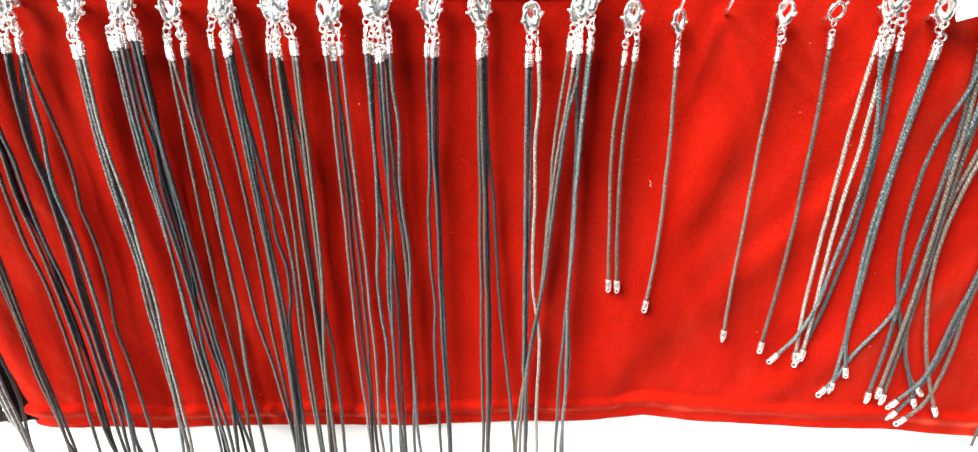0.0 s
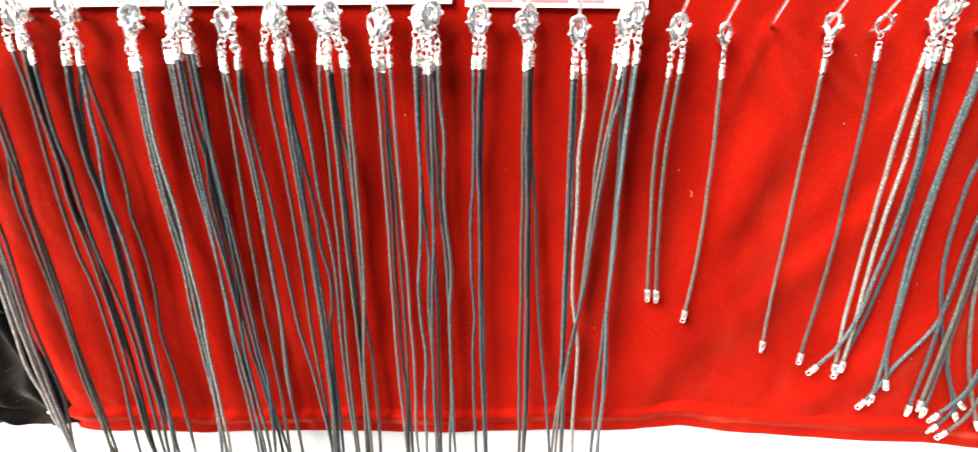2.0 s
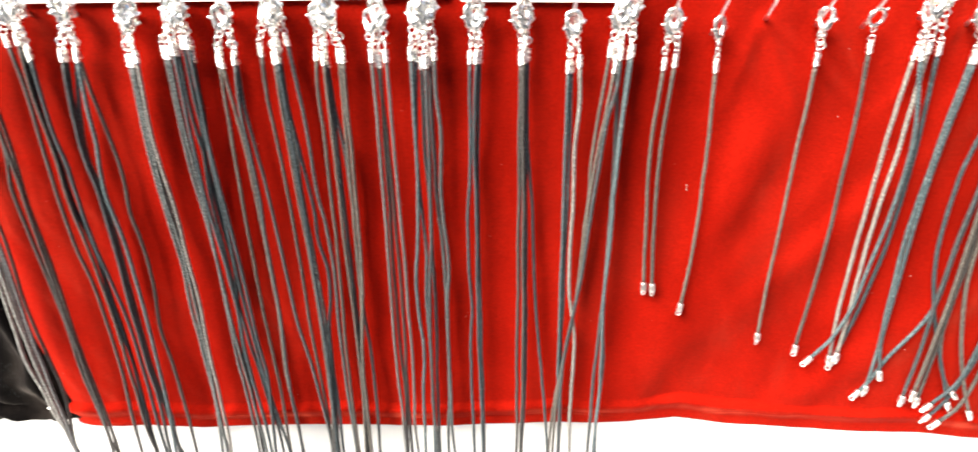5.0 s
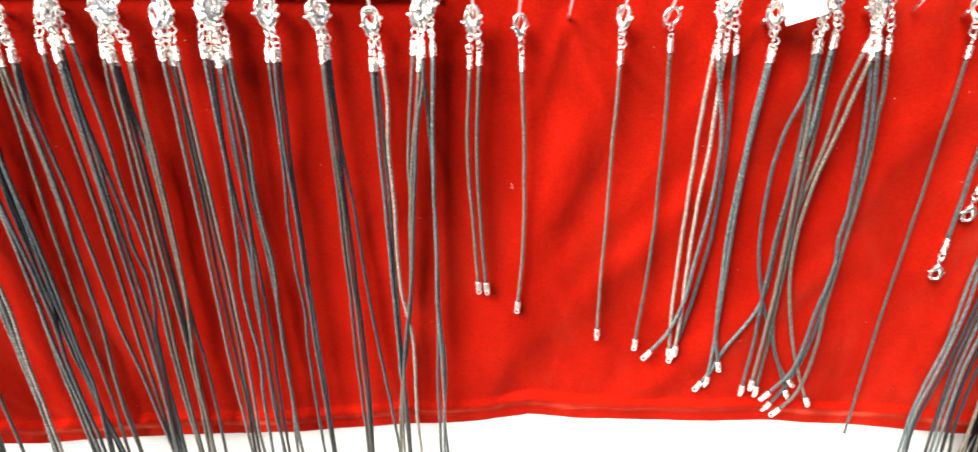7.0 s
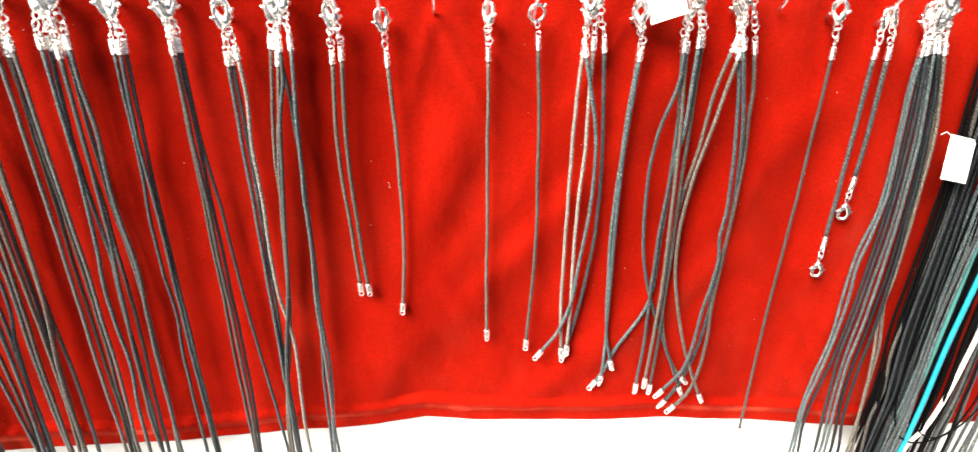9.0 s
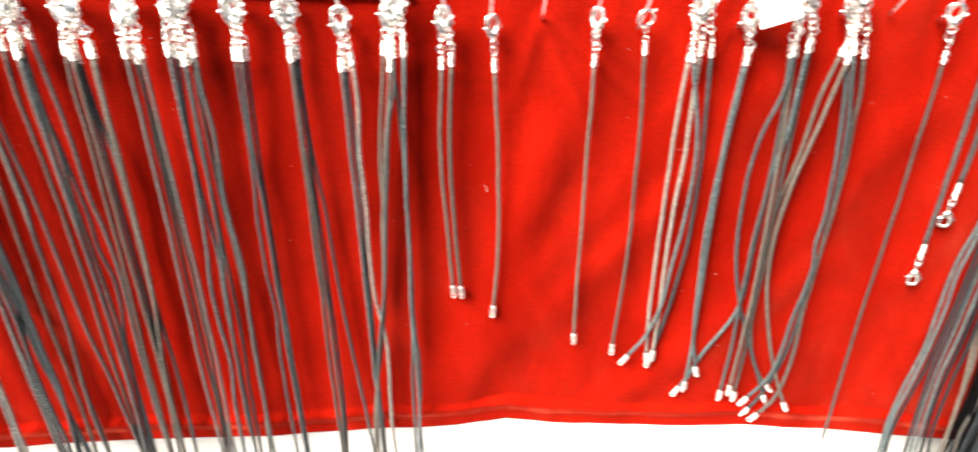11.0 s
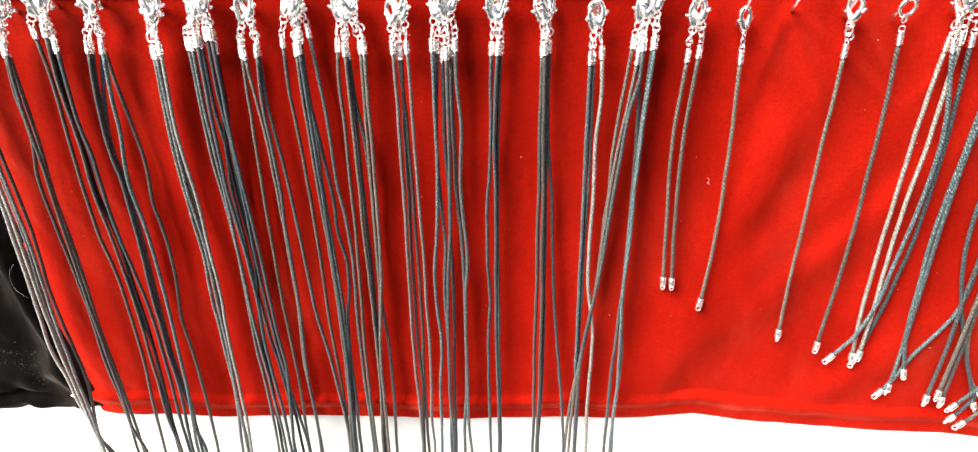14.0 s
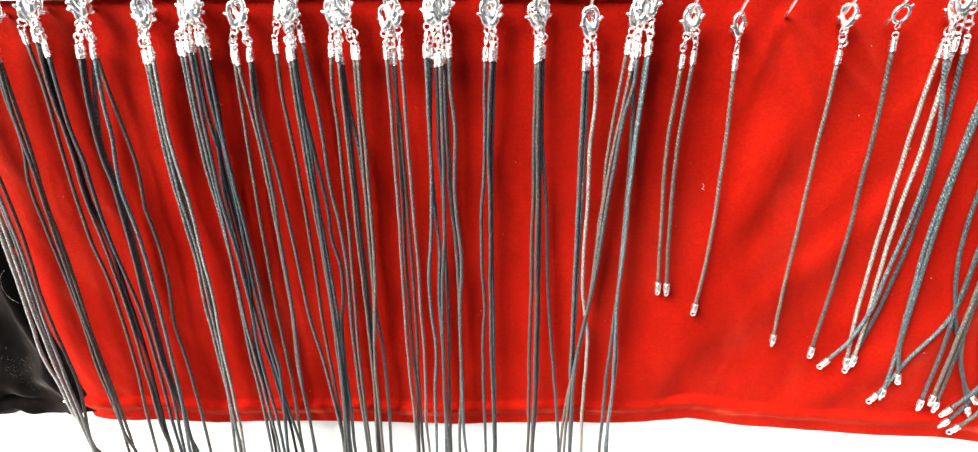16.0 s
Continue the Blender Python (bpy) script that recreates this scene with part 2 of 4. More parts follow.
# stall table with a white cloth over it
table = thing("stall_table", 0.0, 0.44, 0, "stall table covered with a plain white cloth", "table")
bm = bmesh.new()
box(bm, -1.1, 1.1, -0.215, 0.5, TABLE - 0.024, TABLE, 0.004)
part("tabletop", bm, LINEN, table)
bm = bmesh.new()
xs = [i / 60 * 2.2 - 1.1 for i in range(61)]
for lo, hi in ((0.32, TABLE - 0.026),):
    front = []
    for z in (lo, (lo + hi) / 2, hi):
        drop = (hi - z) / (hi - lo)
        front.append([bm.verts.new((x, -0.216 - 0.004 * drop + 0.016 * drop * math.sin(x * 21 + 2 * math.sin(x * 5)), z)) for x in xs])
    for a, b in zip(front, front[1:]):
        for i in range(60):
            bm.faces.new((a[i], a[i + 1], b[i + 1], b[i]))
skirt = part("table_skirt", bm, LINEN, table, "hanging front of the white cloth")
sol = skirt.modifiers.new("thickness", "SOLIDIFY")
sol.thickness = 0.002
for lx in (-1.03, 1.03):
    for ly in (-0.18, 0.44):
        bm = bmesh.new()
        box(bm, lx - 0.02, lx + 0.02, ly - 0.02, ly + 0.02, 0, TABLE - 0.024, 0.003)
        part("leg", bm, STEEL, table)

# upright board that carries the velvet
board = thing("display_board", 0.0, CLOTH + 0.0235, TABLE, "long white upright display board standing on the table", "display board")
bm = bmesh.new()
box(bm, -0.8, 0.66, -0.009, 0.009, 0.0, 0.46, 0.002)
part("panel", bm, BOARD, board)
for fx in (-0.6, 0.0, 0.5):
    bm = bmesh.new()
    box(bm, fx - 0.015, fx + 0.015, 0.010, 0.16, 0.0, 0.012, 0.002)
    box(bm, fx - 0.015, fx + 0.015, 0.010, 0.022, 0.012, 0.3, 0.002)
    part("foot", bm, BOARD, board)



def hook_x():
    return [-319, -286, -263, -238, -207, -181, -158, -132, -107, -80, -56, -29, -4, 21, 47, 71, 95, 121, 148, 172, 200, 225, 252, 278, 305, 333, 363, 385, 412, 440, 468, 496, 524]


LEFT = [(-301, -328), (-285, -328), (-243, -333), (-192, -337), (-150, -340), (-124, -344), (-100, -351), (-70, -354.5), (-45, -359), (60, -371)]
HEM = [(-335, -283), (-301, -278), (-270, -276.5), (-233, -278), (-182, -275.5), (-136, -273.5), (-91, -274.5), (-46, -274.5), (-2, -271.5), (29, -269.5), (78, -268.5), (95, -267), (109, -265.5), (124, -267.5), (140, -269.5), (187, -273.5), (232, -276.5), (282, -278), (345, -284.5), (380, -290), (433, -297), (460, -300), (640, -304)]

CREASE = [(-340, 6), (-260, 5), (-200, 15), (-130, 11), (-60, 11), (0, 12), (80, 8), (108, 4), (150, 13), (220, 18), (300, 19), (400, 17), (640, 15)]


def fold(x, z):
    """Relief of the red velvet in mm toward the viewer."""
    f = 0.0
    for h in hook_x():                       # pinned at each hook, puckers below it
        d = (x - h) / 7.0
        f -= 0.7 * math.exp(-d * d) * math.exp(-((z + 4) / 22.0) ** 2)
    low = smooth_step(30, -120, z)
    f += 1.1 * noise.noise(Vector((x * 0.016, z * 0.006, 3.1)))
    f += 0.9 * noise.noise(Vector((x * 0.035 + z * 0.018, z * 0.012, 9.4))) * (1 - 0.3 * low)
    fine = 0.45 * noise.noise(Vector((x * 0.08 + z * 0.06, z * 0.035, 1.7)))
    # sharp little drags spreading from the pins
    for x0, lean, a in ((121, -0.5, 1.1), (121, 0.3, 0.9), (148, -0.9, 0.8), (225, 0.6, 0.7), (95, -0.8, 0.6), (121, -1.3, 0.7)):
        u = (x - x0) - lean * (z + 4)
        fine += a * math.exp(-(u / 4.0) ** 2) * smooth_step(0, -12, z) * smooth_step(-85, -20, z)
    # slanting drags in the slack cloth
    for x0, z0, lean, w, a in ((300, -150, 1.1, 13, 1.9), (262, -20, 0.75, 11, 1.7), (232, -55, 0.9, 10, -1.5), (150, -20, 0.35, 10, 1.4), (196, -15, 0.55, 11, -1.6), (205, -140, 0.85, 13, -1.4), (350, -40, 0.7, 13, 1.4), (120, -8, 0.25, 9, -1.0), (135, -150, 0.7, 14, 1.5), (-30, -60, 0.1, 12, 1.2), (-150, -40, 0.15, 14, 0.8), (-225, -20, -0.3, 14, 1.0), (410, -60, 0.5, 14, 1.5), (90, -160, 0.2, 13, 1.2)):
        u = (x - x0) - lean * (z - z0)
        f += 0.72 * a * math.exp(-(u / (1.5 * w)) ** 2) * smooth_step(z0 + 20, z0 - 30, z) * smooth_step(z0 - 170, z0 - 80, z)
    return 3.4 * math.tanh((2.6 * f - 1.0) / 3.4) - 1.5 + 1.9 * fine


def build_red():
    bm = bmesh.new()
    nx, nz = 360, 190
    grid = []
    for i in range(nx + 1):
        u = i / nx
        col = []
        for j in range(nz + 1):
            v = j / nz
            z_top = 62.0
            v2 = 1 - (1 - v) ** 1.5
            x0 = along(62 - 344 * v2, LEFT)
            x = x0 - 2 + u * (642 - x0)
            hem = along(x, HEM) - 5.5 + 0.9 * noise.noise(Vector((x * 0.03, 0.5, 0)))
            z = z_top + (hem - z_top) * v2
            up = z - hem
            f = fold(x, z)
            f += (-0.6 - f) * 0.8 * smooth_step(-16, 1, z) * smooth_step(80, 55, x)
            # turned-up hem: soft roll, crease, rounded lower edge
            crease = along(x, CREASE) + 1.5 * noise.noise(Vector((x * 0.03, 7.7, 0)))
            ridge = 17.5 + 2.5 * noise.noise(Vector((x * 0.012, 2.7, 0)))
            roll = smooth_step(ridge + 6, ridge, up)
            f = f * (1 - 0.5 * roll) + 2.1 * roll - 4.0 * smooth_step(ridge, ridge - 10, up)
            # thin edge of the turned-up layer
            f += 0.5 * math.exp(-((up - crease) / 0.8) ** 2) * smooth_step(-0.25, 0.15, noise.noise(Vector((x * 0.016, 3.9, 0))))
            f -= 1.6 * (1 - smooth_step(0, 2.0, up))
            # turned round the board on the side
            e = x - x0 + 2
            f -= 0.8 * (1 - smooth_step(0, 5, e)) ** 1.5
            f -= 7.6 * max(0.0, 1 - e / 40) ** 2
            col.append(bm.verts.new((x / 1000, CLOTH - f / 1000, EYE + z / 1000)))
        grid.append(col)
    for a, b in zip(grid, grid[1:]):
        for j in range(nz):
            bm.faces.new((a[j], a[j + 1], b[j + 1], b[j]))
    return bm


bm = build_red()
red = new("velvet_cloth", mesh_of("velvet_cloth", bm, RED))
tagged(red, "bright red velvet cloth stretched over the display board", "cloth")
sol = red.modifiers.new("thickness", "SOLIDIFY")
sol.thickness, sol.offset = 0.0016, -1


RIDGE = [(-280, -336), (-223, -343), (-207, -347), (-163, -354), (-125, -358), (-65, -359), (60, -366)]


def build_black():
    bm = bmesh.new()
    nx, nz = 180, 110
    grid = []
    for i in range(nx + 1):
        x = -760 + i / nx * (760 - 296)
        col = []
        hem = along(x, [(-760, -286), (-442, -286), (-391, -283), (-382, -279), (-372, -283), (-355, -283), (-338, -279), (-290, -279)]) + 1.2 * noise.noise(Vector((x * 0.03, 4.5, 0)))
        for j in range(nz + 1):
            z = 60 + (hem - 60) * (j / nz) ** 0.85
            up = z - hem
            f = 0.4 + 1.5 * noise.noise(Vector((x * 0.018 + z * 0.01, z * 0.014, 21))) + 0.8 * noise.noise(Vector((x * 0.05, z * 0.03, 2)))
            f += 0.35 * noise.noise(Vector((x * 0.12, z * 0.1, 5)))
            # slack ridge beside the red cloth, hollow on both sides of it
            e = x - along(z, RIDGE)
            drop = smooth_step(20, -40, z)
            f += drop * (2.8 * math.exp(-(e / 6.5) ** 2) - 1.6 * math.exp(-((e + 20) / 10) ** 2) - 1.2 * math.exp(-((e - 13) / 6) ** 2))
            # rolled hem: bulge, crease, thin lower roll
            f += 2.6 * math.exp(-((up - 32 - 5 * math.sin(x * 0.05)) / 11.0) ** 2)
            f -= 2.2 * math.exp(-((up - 13 - 3 * math.sin(x * 0.06)) / 3.5) ** 2)
            f += 1.2 * math.exp(-((up - 6 - 2 * math.sin(x * 0.06)) / 2.5) ** 2)
            f -= 2.0 * (1 - smooth_step(0, 3.5, up))
            f = max(-1.6, min(f, 3.5))
            col.append(bm.verts.new((x / 1000, CLOTH + 0.0088 - smooth_step(-326, -344, x) * (2.0 * f + 1.5) / 1000, EYE + z / 1000)))
        grid.append(col)
    for a, b in zip(grid, grid[1:]):
        for j in range(nz):
            bm.faces.new((a[j], a[j + 1], b[j + 1], b[j]))
    return bm


black = new("velvet_cloth", mesh_of("black_velvet_cloth", build_black(), BLACK))
tagged(black, "black velvet cloth beside the red one, a little rumpled", "cloth")
sol = black.modifiers.new("thickness", "SOLIDIFY")
sol.thickness, sol.offset = 0.0016, -1
# ---- shared metal pieces (metres, hanging down from their top) ----
MM = 0.001


def clasp_mesh():
    """Lobster claw: tapered hook with a flat jaw, and a neck ring."""
    bm = bmesh.new()
    pts = [(0.5, 0, -0.9), (1.7, 0, -1.2), (2.6, 0, -2.6), (2.75, 0, -4.6), (2.0, 0, -7.0), (0.8, 0, -9.2), (-0.3, 0, -9.6), (-1.4, 0, -8.0), (-2.5, 0, -5.6), (-2.8, 0, -3.2), (-2.1, 0, -1.5), (-0.7, 0, -0.9)]
    ps = spline([Vector(p) * MM for p in pts], 0.0006)
    tube(bm, ps, lambda t: (1.0 + 0.75 * math.exp(-((t - 0.5) / 0.17) ** 2) + 0.2 * math.exp(-((t - 0.25) / 0.1) ** 2)) * MM, 10)
    tube(bm, [Vector((0.9, 0, -0.95)) * MM, Vector((0.1, 0, -0.9)) * MM, Vector((-1.0, 0, -0.95)) * MM], 0.9 * MM, 8)
    lathe2 = [(0.9, -9.3), (1.35, -9.9), (1.35, -11.0), (0.8, -11.6)]
    lathe(bm, [(r * MM, z * MM) for r, z in lathe2[::-1]], 10)
    return mesh_of("clasp", bm, SILVER)


def lever_mesh():
    bm = bmesh.new()
    tube(bm, [Vector(p) * MM for p in ((2.2, -0.2, -6.4), (3.6, -0.3, -6.2), (4.9, -0.3, -5.3))], lambda t: (1.0 - 0.35 * t) * MM, 8)
    tube(bm, [Vector(p) * MM for p in ((-2.2, 0.1, -6.6), (-3.5, 0.1, -6.4), (-4.6, 0.1, -5.7))], lambda t: (0.95 - 0.4 * t) * MM, 8)
    return mesh_of("lever", bm, SILVER)


def crimp_mesh():
    """Coil end: seven turns of wire round the cord."""
    bm = bmesh.new()
    prof = [(0.9, 0.0)]
    turns = 6
    for i in range(turns * 8 + 1):
        a = i / 8 * 2 * math.pi
        prof.append((1.64 + 0.24 * math.sin(a), -0.2 - i / (turns * 8) * 6.6))
    prof.append((1.15, -6.95))
    lathe(bm, [(r * MM, z * MM) for r, z in prof[::-1]], 14)
    tube(bm, [Vector(p) * MM for p in ring_pts(1.35, 1.35, 14, 1.1)], 0.42 * MM, 7, True)
    return mesh_of("crimp", bm, SILVER)


def cap_mesh():
    """Folded metal end cap with an eyelet."""
    bm = bmesh.new()
    prof = [(1.15, 0.0), (1.5, -0.2), (1.62, -0.5), (1.5, -0.8), (1.6, -1.4), (1.62, -4.4), (1.5, -5.0), (1.1, -5.3), (0.6, -5.4)]
    lathe(bm, [(r * 1.12 * MM, z * 1.1 * MM) for r, z in prof[::-1]], 14)
    tube(bm, [Vector(p) * MM for p in ring_pts(1.35, 1.45, 14, -7.1)], 0.48 * MM, 7, True)
    return mesh_of("end_cap", bm, SATIN)


def jump_mesh(rx, rz, wire, name):
    bm = bmesh.new()
    tube(bm, [Vector(p) * MM for p in ring_pts(rx, rz, 16)], wire * MM, 7, True)
    return mesh_of(name, bm, SILVER)


def spring_mesh():
    bm = bmesh.new()
    tube(bm, [Vector(p) * MM for p in ring_pts(4.0, 4.0, 26, -4.0)], 0.95 * MM, 9, True)
    tube(bm, [Vector(p) * MM for p in ring_pts(1.3, 1.3, 14, -9.9)], 0.45 * MM, 7, True)
    return mesh_of("spring_ring", bm, SILVER)


def trigger_mesh():
    bm = bmesh.new()
    tube(bm, [Vector(p) * MM for p in ((3.1, -0.2, -1.6), (4.4, -0.3, -0.9), (5.1, -0.3, -0.6))], lambda t: (0.5 + 0.4 * t) * MM, 8)
    return mesh_of("trigger", bm, SILVER)


CLASP, LEVER, CRIMP, CAP = clasp_mesh(), lever_mesh(), crimp_mesh(), cap_mesh()
JUMP, LINK = jump_mesh(1.8, 1.8, 0.52, "jump_ring"), jump_mesh(1.6, 2.4, 0.52, "chain_link")
SPRING, TRIGGER = spring_mesh(), trigger_mesh()


def aim(a, b, spin=0.0):
    """Pose at a whose local -z points to b and whose x runs along the board."""
    z = (a - b).normalized()
    x = Vector((1, 0, 0))
    x = (x - z * x.dot(z)).normalized()
    y = z.cross(x)
    m = Matrix((x, y, z)).transposed().to_4x4()
    return Matrix.Translation(a) @ m @ pose(0, 0, 0, 0, 0, spin)


WIRE = Vector((0, -0.707, 0.707))       # the way the hook wires stick out


def hook_wire(x, z, length=34):
    a = P(x, z, -2.0)
    e = thing("display_hook", a.x, a.y, a.z, "thin steel hook wire stuck through the velvet", "hook", "hooks along the board")
    bm = bmesh.new()
    pts = [WIRE * 0.0, WIRE * 0.008, WIRE * 0.02, WIRE * length * MM, WIRE * (length + 3) * MM + Vector((0, 0, 0.002))]
    tube(bm, spline(pts, 0.003), 0.85 * MM, 8)
    part("wire", bm, STEEL, e)
    return e


def hanging(e, origin, x, z, ends, rnd, order, size=1.12):
    """Clasp on the hook with rings down to each cord end at ends (top of the crimp)."""
    base = P(x, z - 6, -2.0) + WIRE * (0.0105 + 0.0028 * order) + Vector((0, 0, 0.0022))
    low = sum((b for b in ends), Vector()) / len(ends)
    tip = base + (low - base).normalized() * 0.013
    tip.y = base.y * 0.45 + (low.y) * 0.55
    m = aim(base, tip, rnd.uniform(-50, 50)) @ Matrix.Scale(size, 4)
    shift = Matrix.Translation(-origin)
    c = part("clasp", CLASP, SILVER, e, "", shift @ m)
    part("lever", LEVER, SILVER, c)
    neck = m @ Vector((0, 0, -0.0112))
    for b in ends:
        gap = (b - neck).length
        n = max(1, round(gap / 0.0033))
        for k in range(n):
            p = neck.lerp(b, (k + 0.35) / n) + Vector((rnd.uniform(-0.5, 0.5), rnd.uniform(-0.8, 0.4), 0)) * MM
            mm = aim(p, p + (b - neck), 90 * (k % 2) + rnd.uniform(-50, 50))
            part("chain_link" if k % 2 else "jump_ring", LINK if k % 2 else JUMP, SILVER, e, "", shift @ mm)
    return m


def cord_path(pts, depth, rnd, wob=0.85, settle=None):
    """3D way of a cord that hangs by the cloth, with its slight kinks."""
    def out(z):
        if settle is None:
            return depth + 3.2 * smooth_step(-170, -262, z)
        return depth + (settle - depth) * smooth_step(-30, -120, z) + 1.2 * smooth_step(-225, -255, z)

    ps = spline([P(x, z, out(z)) for x, z in pts], 0.0045)
    s1, s2 = rnd.uniform(0, 90), rnd.uniform(0, 90)
    way = []
    for i, p in enumerate(ps):
        k = min(1.0, i / 6) * wob * MM
        way.append(p + Vector((k * (1.6 * noise.noise(Vector((p.z * 28, s1, 0))) + 0.7 * noise.noise(Vector((p.z * 80, s1, 5)))), k * 1.3 * noise.noise(Vector((p.z * 30, s2, 9))), 0)))
    return way


def top_end(e, origin, path, rnd):
    """Coil crimp at the head of a cord; returns the place of its eye."""
    a = path[0]
    up = (path[0] - path[2]).normalized()
    head = a + up * 0.0062
    m = aim(head, a, rnd.uniform(0, 180))
    part("crimp", CRIMP, SILVER, e, "", Matrix.Translation(-origin) @ m)
    return head + up * 0.0016


CORD_R = 1.12 * MM
TONE = {CORD: "slate-grey", CORD_TEAL: "blue-grey", CORD_BROWN: "taupe", CORD_PALE: "pale taupe", CORD_LIT: "sunlit-grey", CORD_DARK: "dark navy", CORD_BLACK: "black"}


def necklace(x, z, order, mat, *strands):
    """One cord necklace on the hook at x, z: its two strands hang to the table and join there in a loop.
    A strand is its distance from the cloth and the bends of its way down."""
    rnd = random.Random(int(x * 7 + 1000) + 31 * order)
    o = P(x, z, 8)
    e = thing("cord_necklace", o.x, o.y, o.z, TONE[mat] + " cotton necklace cord with silver clasp, hanging from a hook", "necklace", "necklace cords on the board")
    ends, bottoms = [], []
    for depth, bends in strands:
        xb, zb = bends[-1]
        path = cord_path(list(bends) + [(xb + rnd.uniform(-1.5, 1.5), min(-326, zb - 8))], depth, rnd, 0.34)
        ends.append(top_end(e, o, path, rnd))
        b = path[-1]
        side = rnd.uniform(-8, 8) * MM
        tail = [b + Vector((side * 0.2, -0.002, -0.0045)), b + Vector((side, -0.009, 0)), b + Vector((side * 1.8, -0.017, 0)), b + Vector((side * 1.6, -0.025, 0))]
        for q in tail[1:]:
            q.z = TABLE + CORD_R + 0.0004
        bottoms.append((path, tail))
    bm = bmesh.new()
    if len(strands) == 2:
        (pa, ta), (pb, tb) = bottoms
        mid = (ta[-1] + tb[-1]) / 2 + Vector((0, -0.006, 0))
        loop = spline([pa[-1]] + ta + [mid] + tb[::-1] + [pb[-1]], 0.0035)
        way = pa[:-1] + loop + pb[-2::-1]
    else:
        pa, ta = bottoms[0]
        way = pa[:-1] + spline([pa[-1]] + ta, 0.0035)
    tube(bm, [p - o for p in way], CORD_R * rnd.uniform(0.86, 0.98), 8)
    part("cord", bm, mat, e)
    if len(ends) == 2 and (ends[0] - ends[1]).length > 0.0025:
        hanging(e, o, x + rnd.uniform(-3.0, -0.8), z - 3 + rnd.uniform(-2, 1), ends[:1], rnd, order * 0.7, 1.16)
        hanging(e, o, x + rnd.uniform(0.8, 3.0), z - 3 + rnd.uniform(-2, 1), ends[1:], rnd, order * 0.7 + 0.4, 1.16)
    else:
        hanging(e, o, x + rnd.uniform(-1.5, 1.5), z - 2, ends, rnd, order, 1.18)


def bracelet(x, z, order, mat, depth, bends, r=0.98, ring=False):
    """A short cord that hangs open, a folded cap on its lower end."""
    rnd = random.Random(int(x * 11 + 5) + 17 * order)
    o = P(x, z, 8)
    e = thing("cord_bracelet", o.x, o.y, o.z, "short %s cotton bracelet cord with silver ends, hanging open" % TONE[mat], "bracelet", "bracelet cords on the board")
    path = cord_path(bends, depth, rnd, 0.3, 2.3 + 1.5 * (order % 3))
    eye = top_end(e, o, path, rnd)
    bm = bmesh.new()
    tube(bm, [p - o for p in path], CORD_R * r, 8)
    part("cord", bm, mat, e)
    d = (path[-1] - path[-3]).normalized()
    part("end_cap", CAP, SILVER, e, "", Matrix.Translation(-o) @ aim(path[-1] - d * 0.001, path[-1] + d, rnd.uniform(-45, 45)))
    if ring:
        base = P(x, z + 3, 8)
        c = part("spring_ring", SPRING, SILVER, e, "", Matrix.Translation(-o) @ aim(base, eye, 8))
        part("trigger", TRIGGER, SILVER, c)
    else:
        hanging(e, o, x + rnd.uniform(-1, 1), z, [eye], rnd, order)


def thick_bunch(x, z, order, count, tops, middles, feet, mats, near, seed):
    """Many necklaces crowded on one hook: their strands spread between two edges."""
    rnd = random.Random(seed)
    for i in range(count):
        strands = []
        for k in (0.0, 0.5):
            f = (i + k + rnd.uniform(-0.2, 0.2)) / count

            def across(pair):
                return pair[0] + (pair[1] - pair[0]) * f + rnd.uniform(-1.2, 1.2)
            strands.append((near + 2.6 * ((2 * i + int(2 * k)) % 3) + rnd.uniform(0, 1), [(across(tops), -rnd.uniform(20, 29)), (across(middles), -120), (across(middles) * 0.5 + across(feet) * 0.5, -200), (across(feet), -262), (across(feet) + rnd.uniform(-3, 3), -306)]))
        necklace(x, z, order + i, mats[i % len(mats)], *strands)


def clasped(x, z, strands):
    """Cords that end in a chain and a clasp."""
    rnd = random.Random(77)
    hook_wire(x, z - 6)
    for i, pts in enumerate(strands):
        o = P(x, z, 8)
        e = thing("cord_bracelet", o.x, o.y, o.z, "grey cotton bracelet cord with a silver clasp at its lower end", "bracelet", "bracelet cords on the board")
        path = cord_path(pts, 5 + 2.5 * i, rnd, 0.35, 2.6 + 2.0 * i)
        eye = top_end(e, o, path, rnd)
        hanging(e, o, x + 2 * i - 1, z, [eye], rnd, i)
        bm = bmesh.new()
        tube(bm, [p - o for p in path], CORD_R * 1.1, 8)
        part("cord", bm, CORD, e)
        d = (path[-1] - path[-3]).normalized()
        sh = Matrix.Translation(-o)
        part("crimp", CRIMP, SILVER, e, "", sh @ aim(path[-1] + d * 0.0062, path[-1], 20))
        p = path[-1] + d * 0.0085
        for k in range(3):
            part("chain_link" if k % 2 else "jump_ring", LINK if k % 2 else JUMP, SILVER, e, "", sh @ aim(p, p + d, 90 * (k % 2) + 15))
            p = p + d * 0.0029
        end = p + d * 0.0115
        c = part("clasp", CLASP, SILVER, e, "", sh @ aim(end, p, 15))
        part("lever", LEVER, SILVER, c)


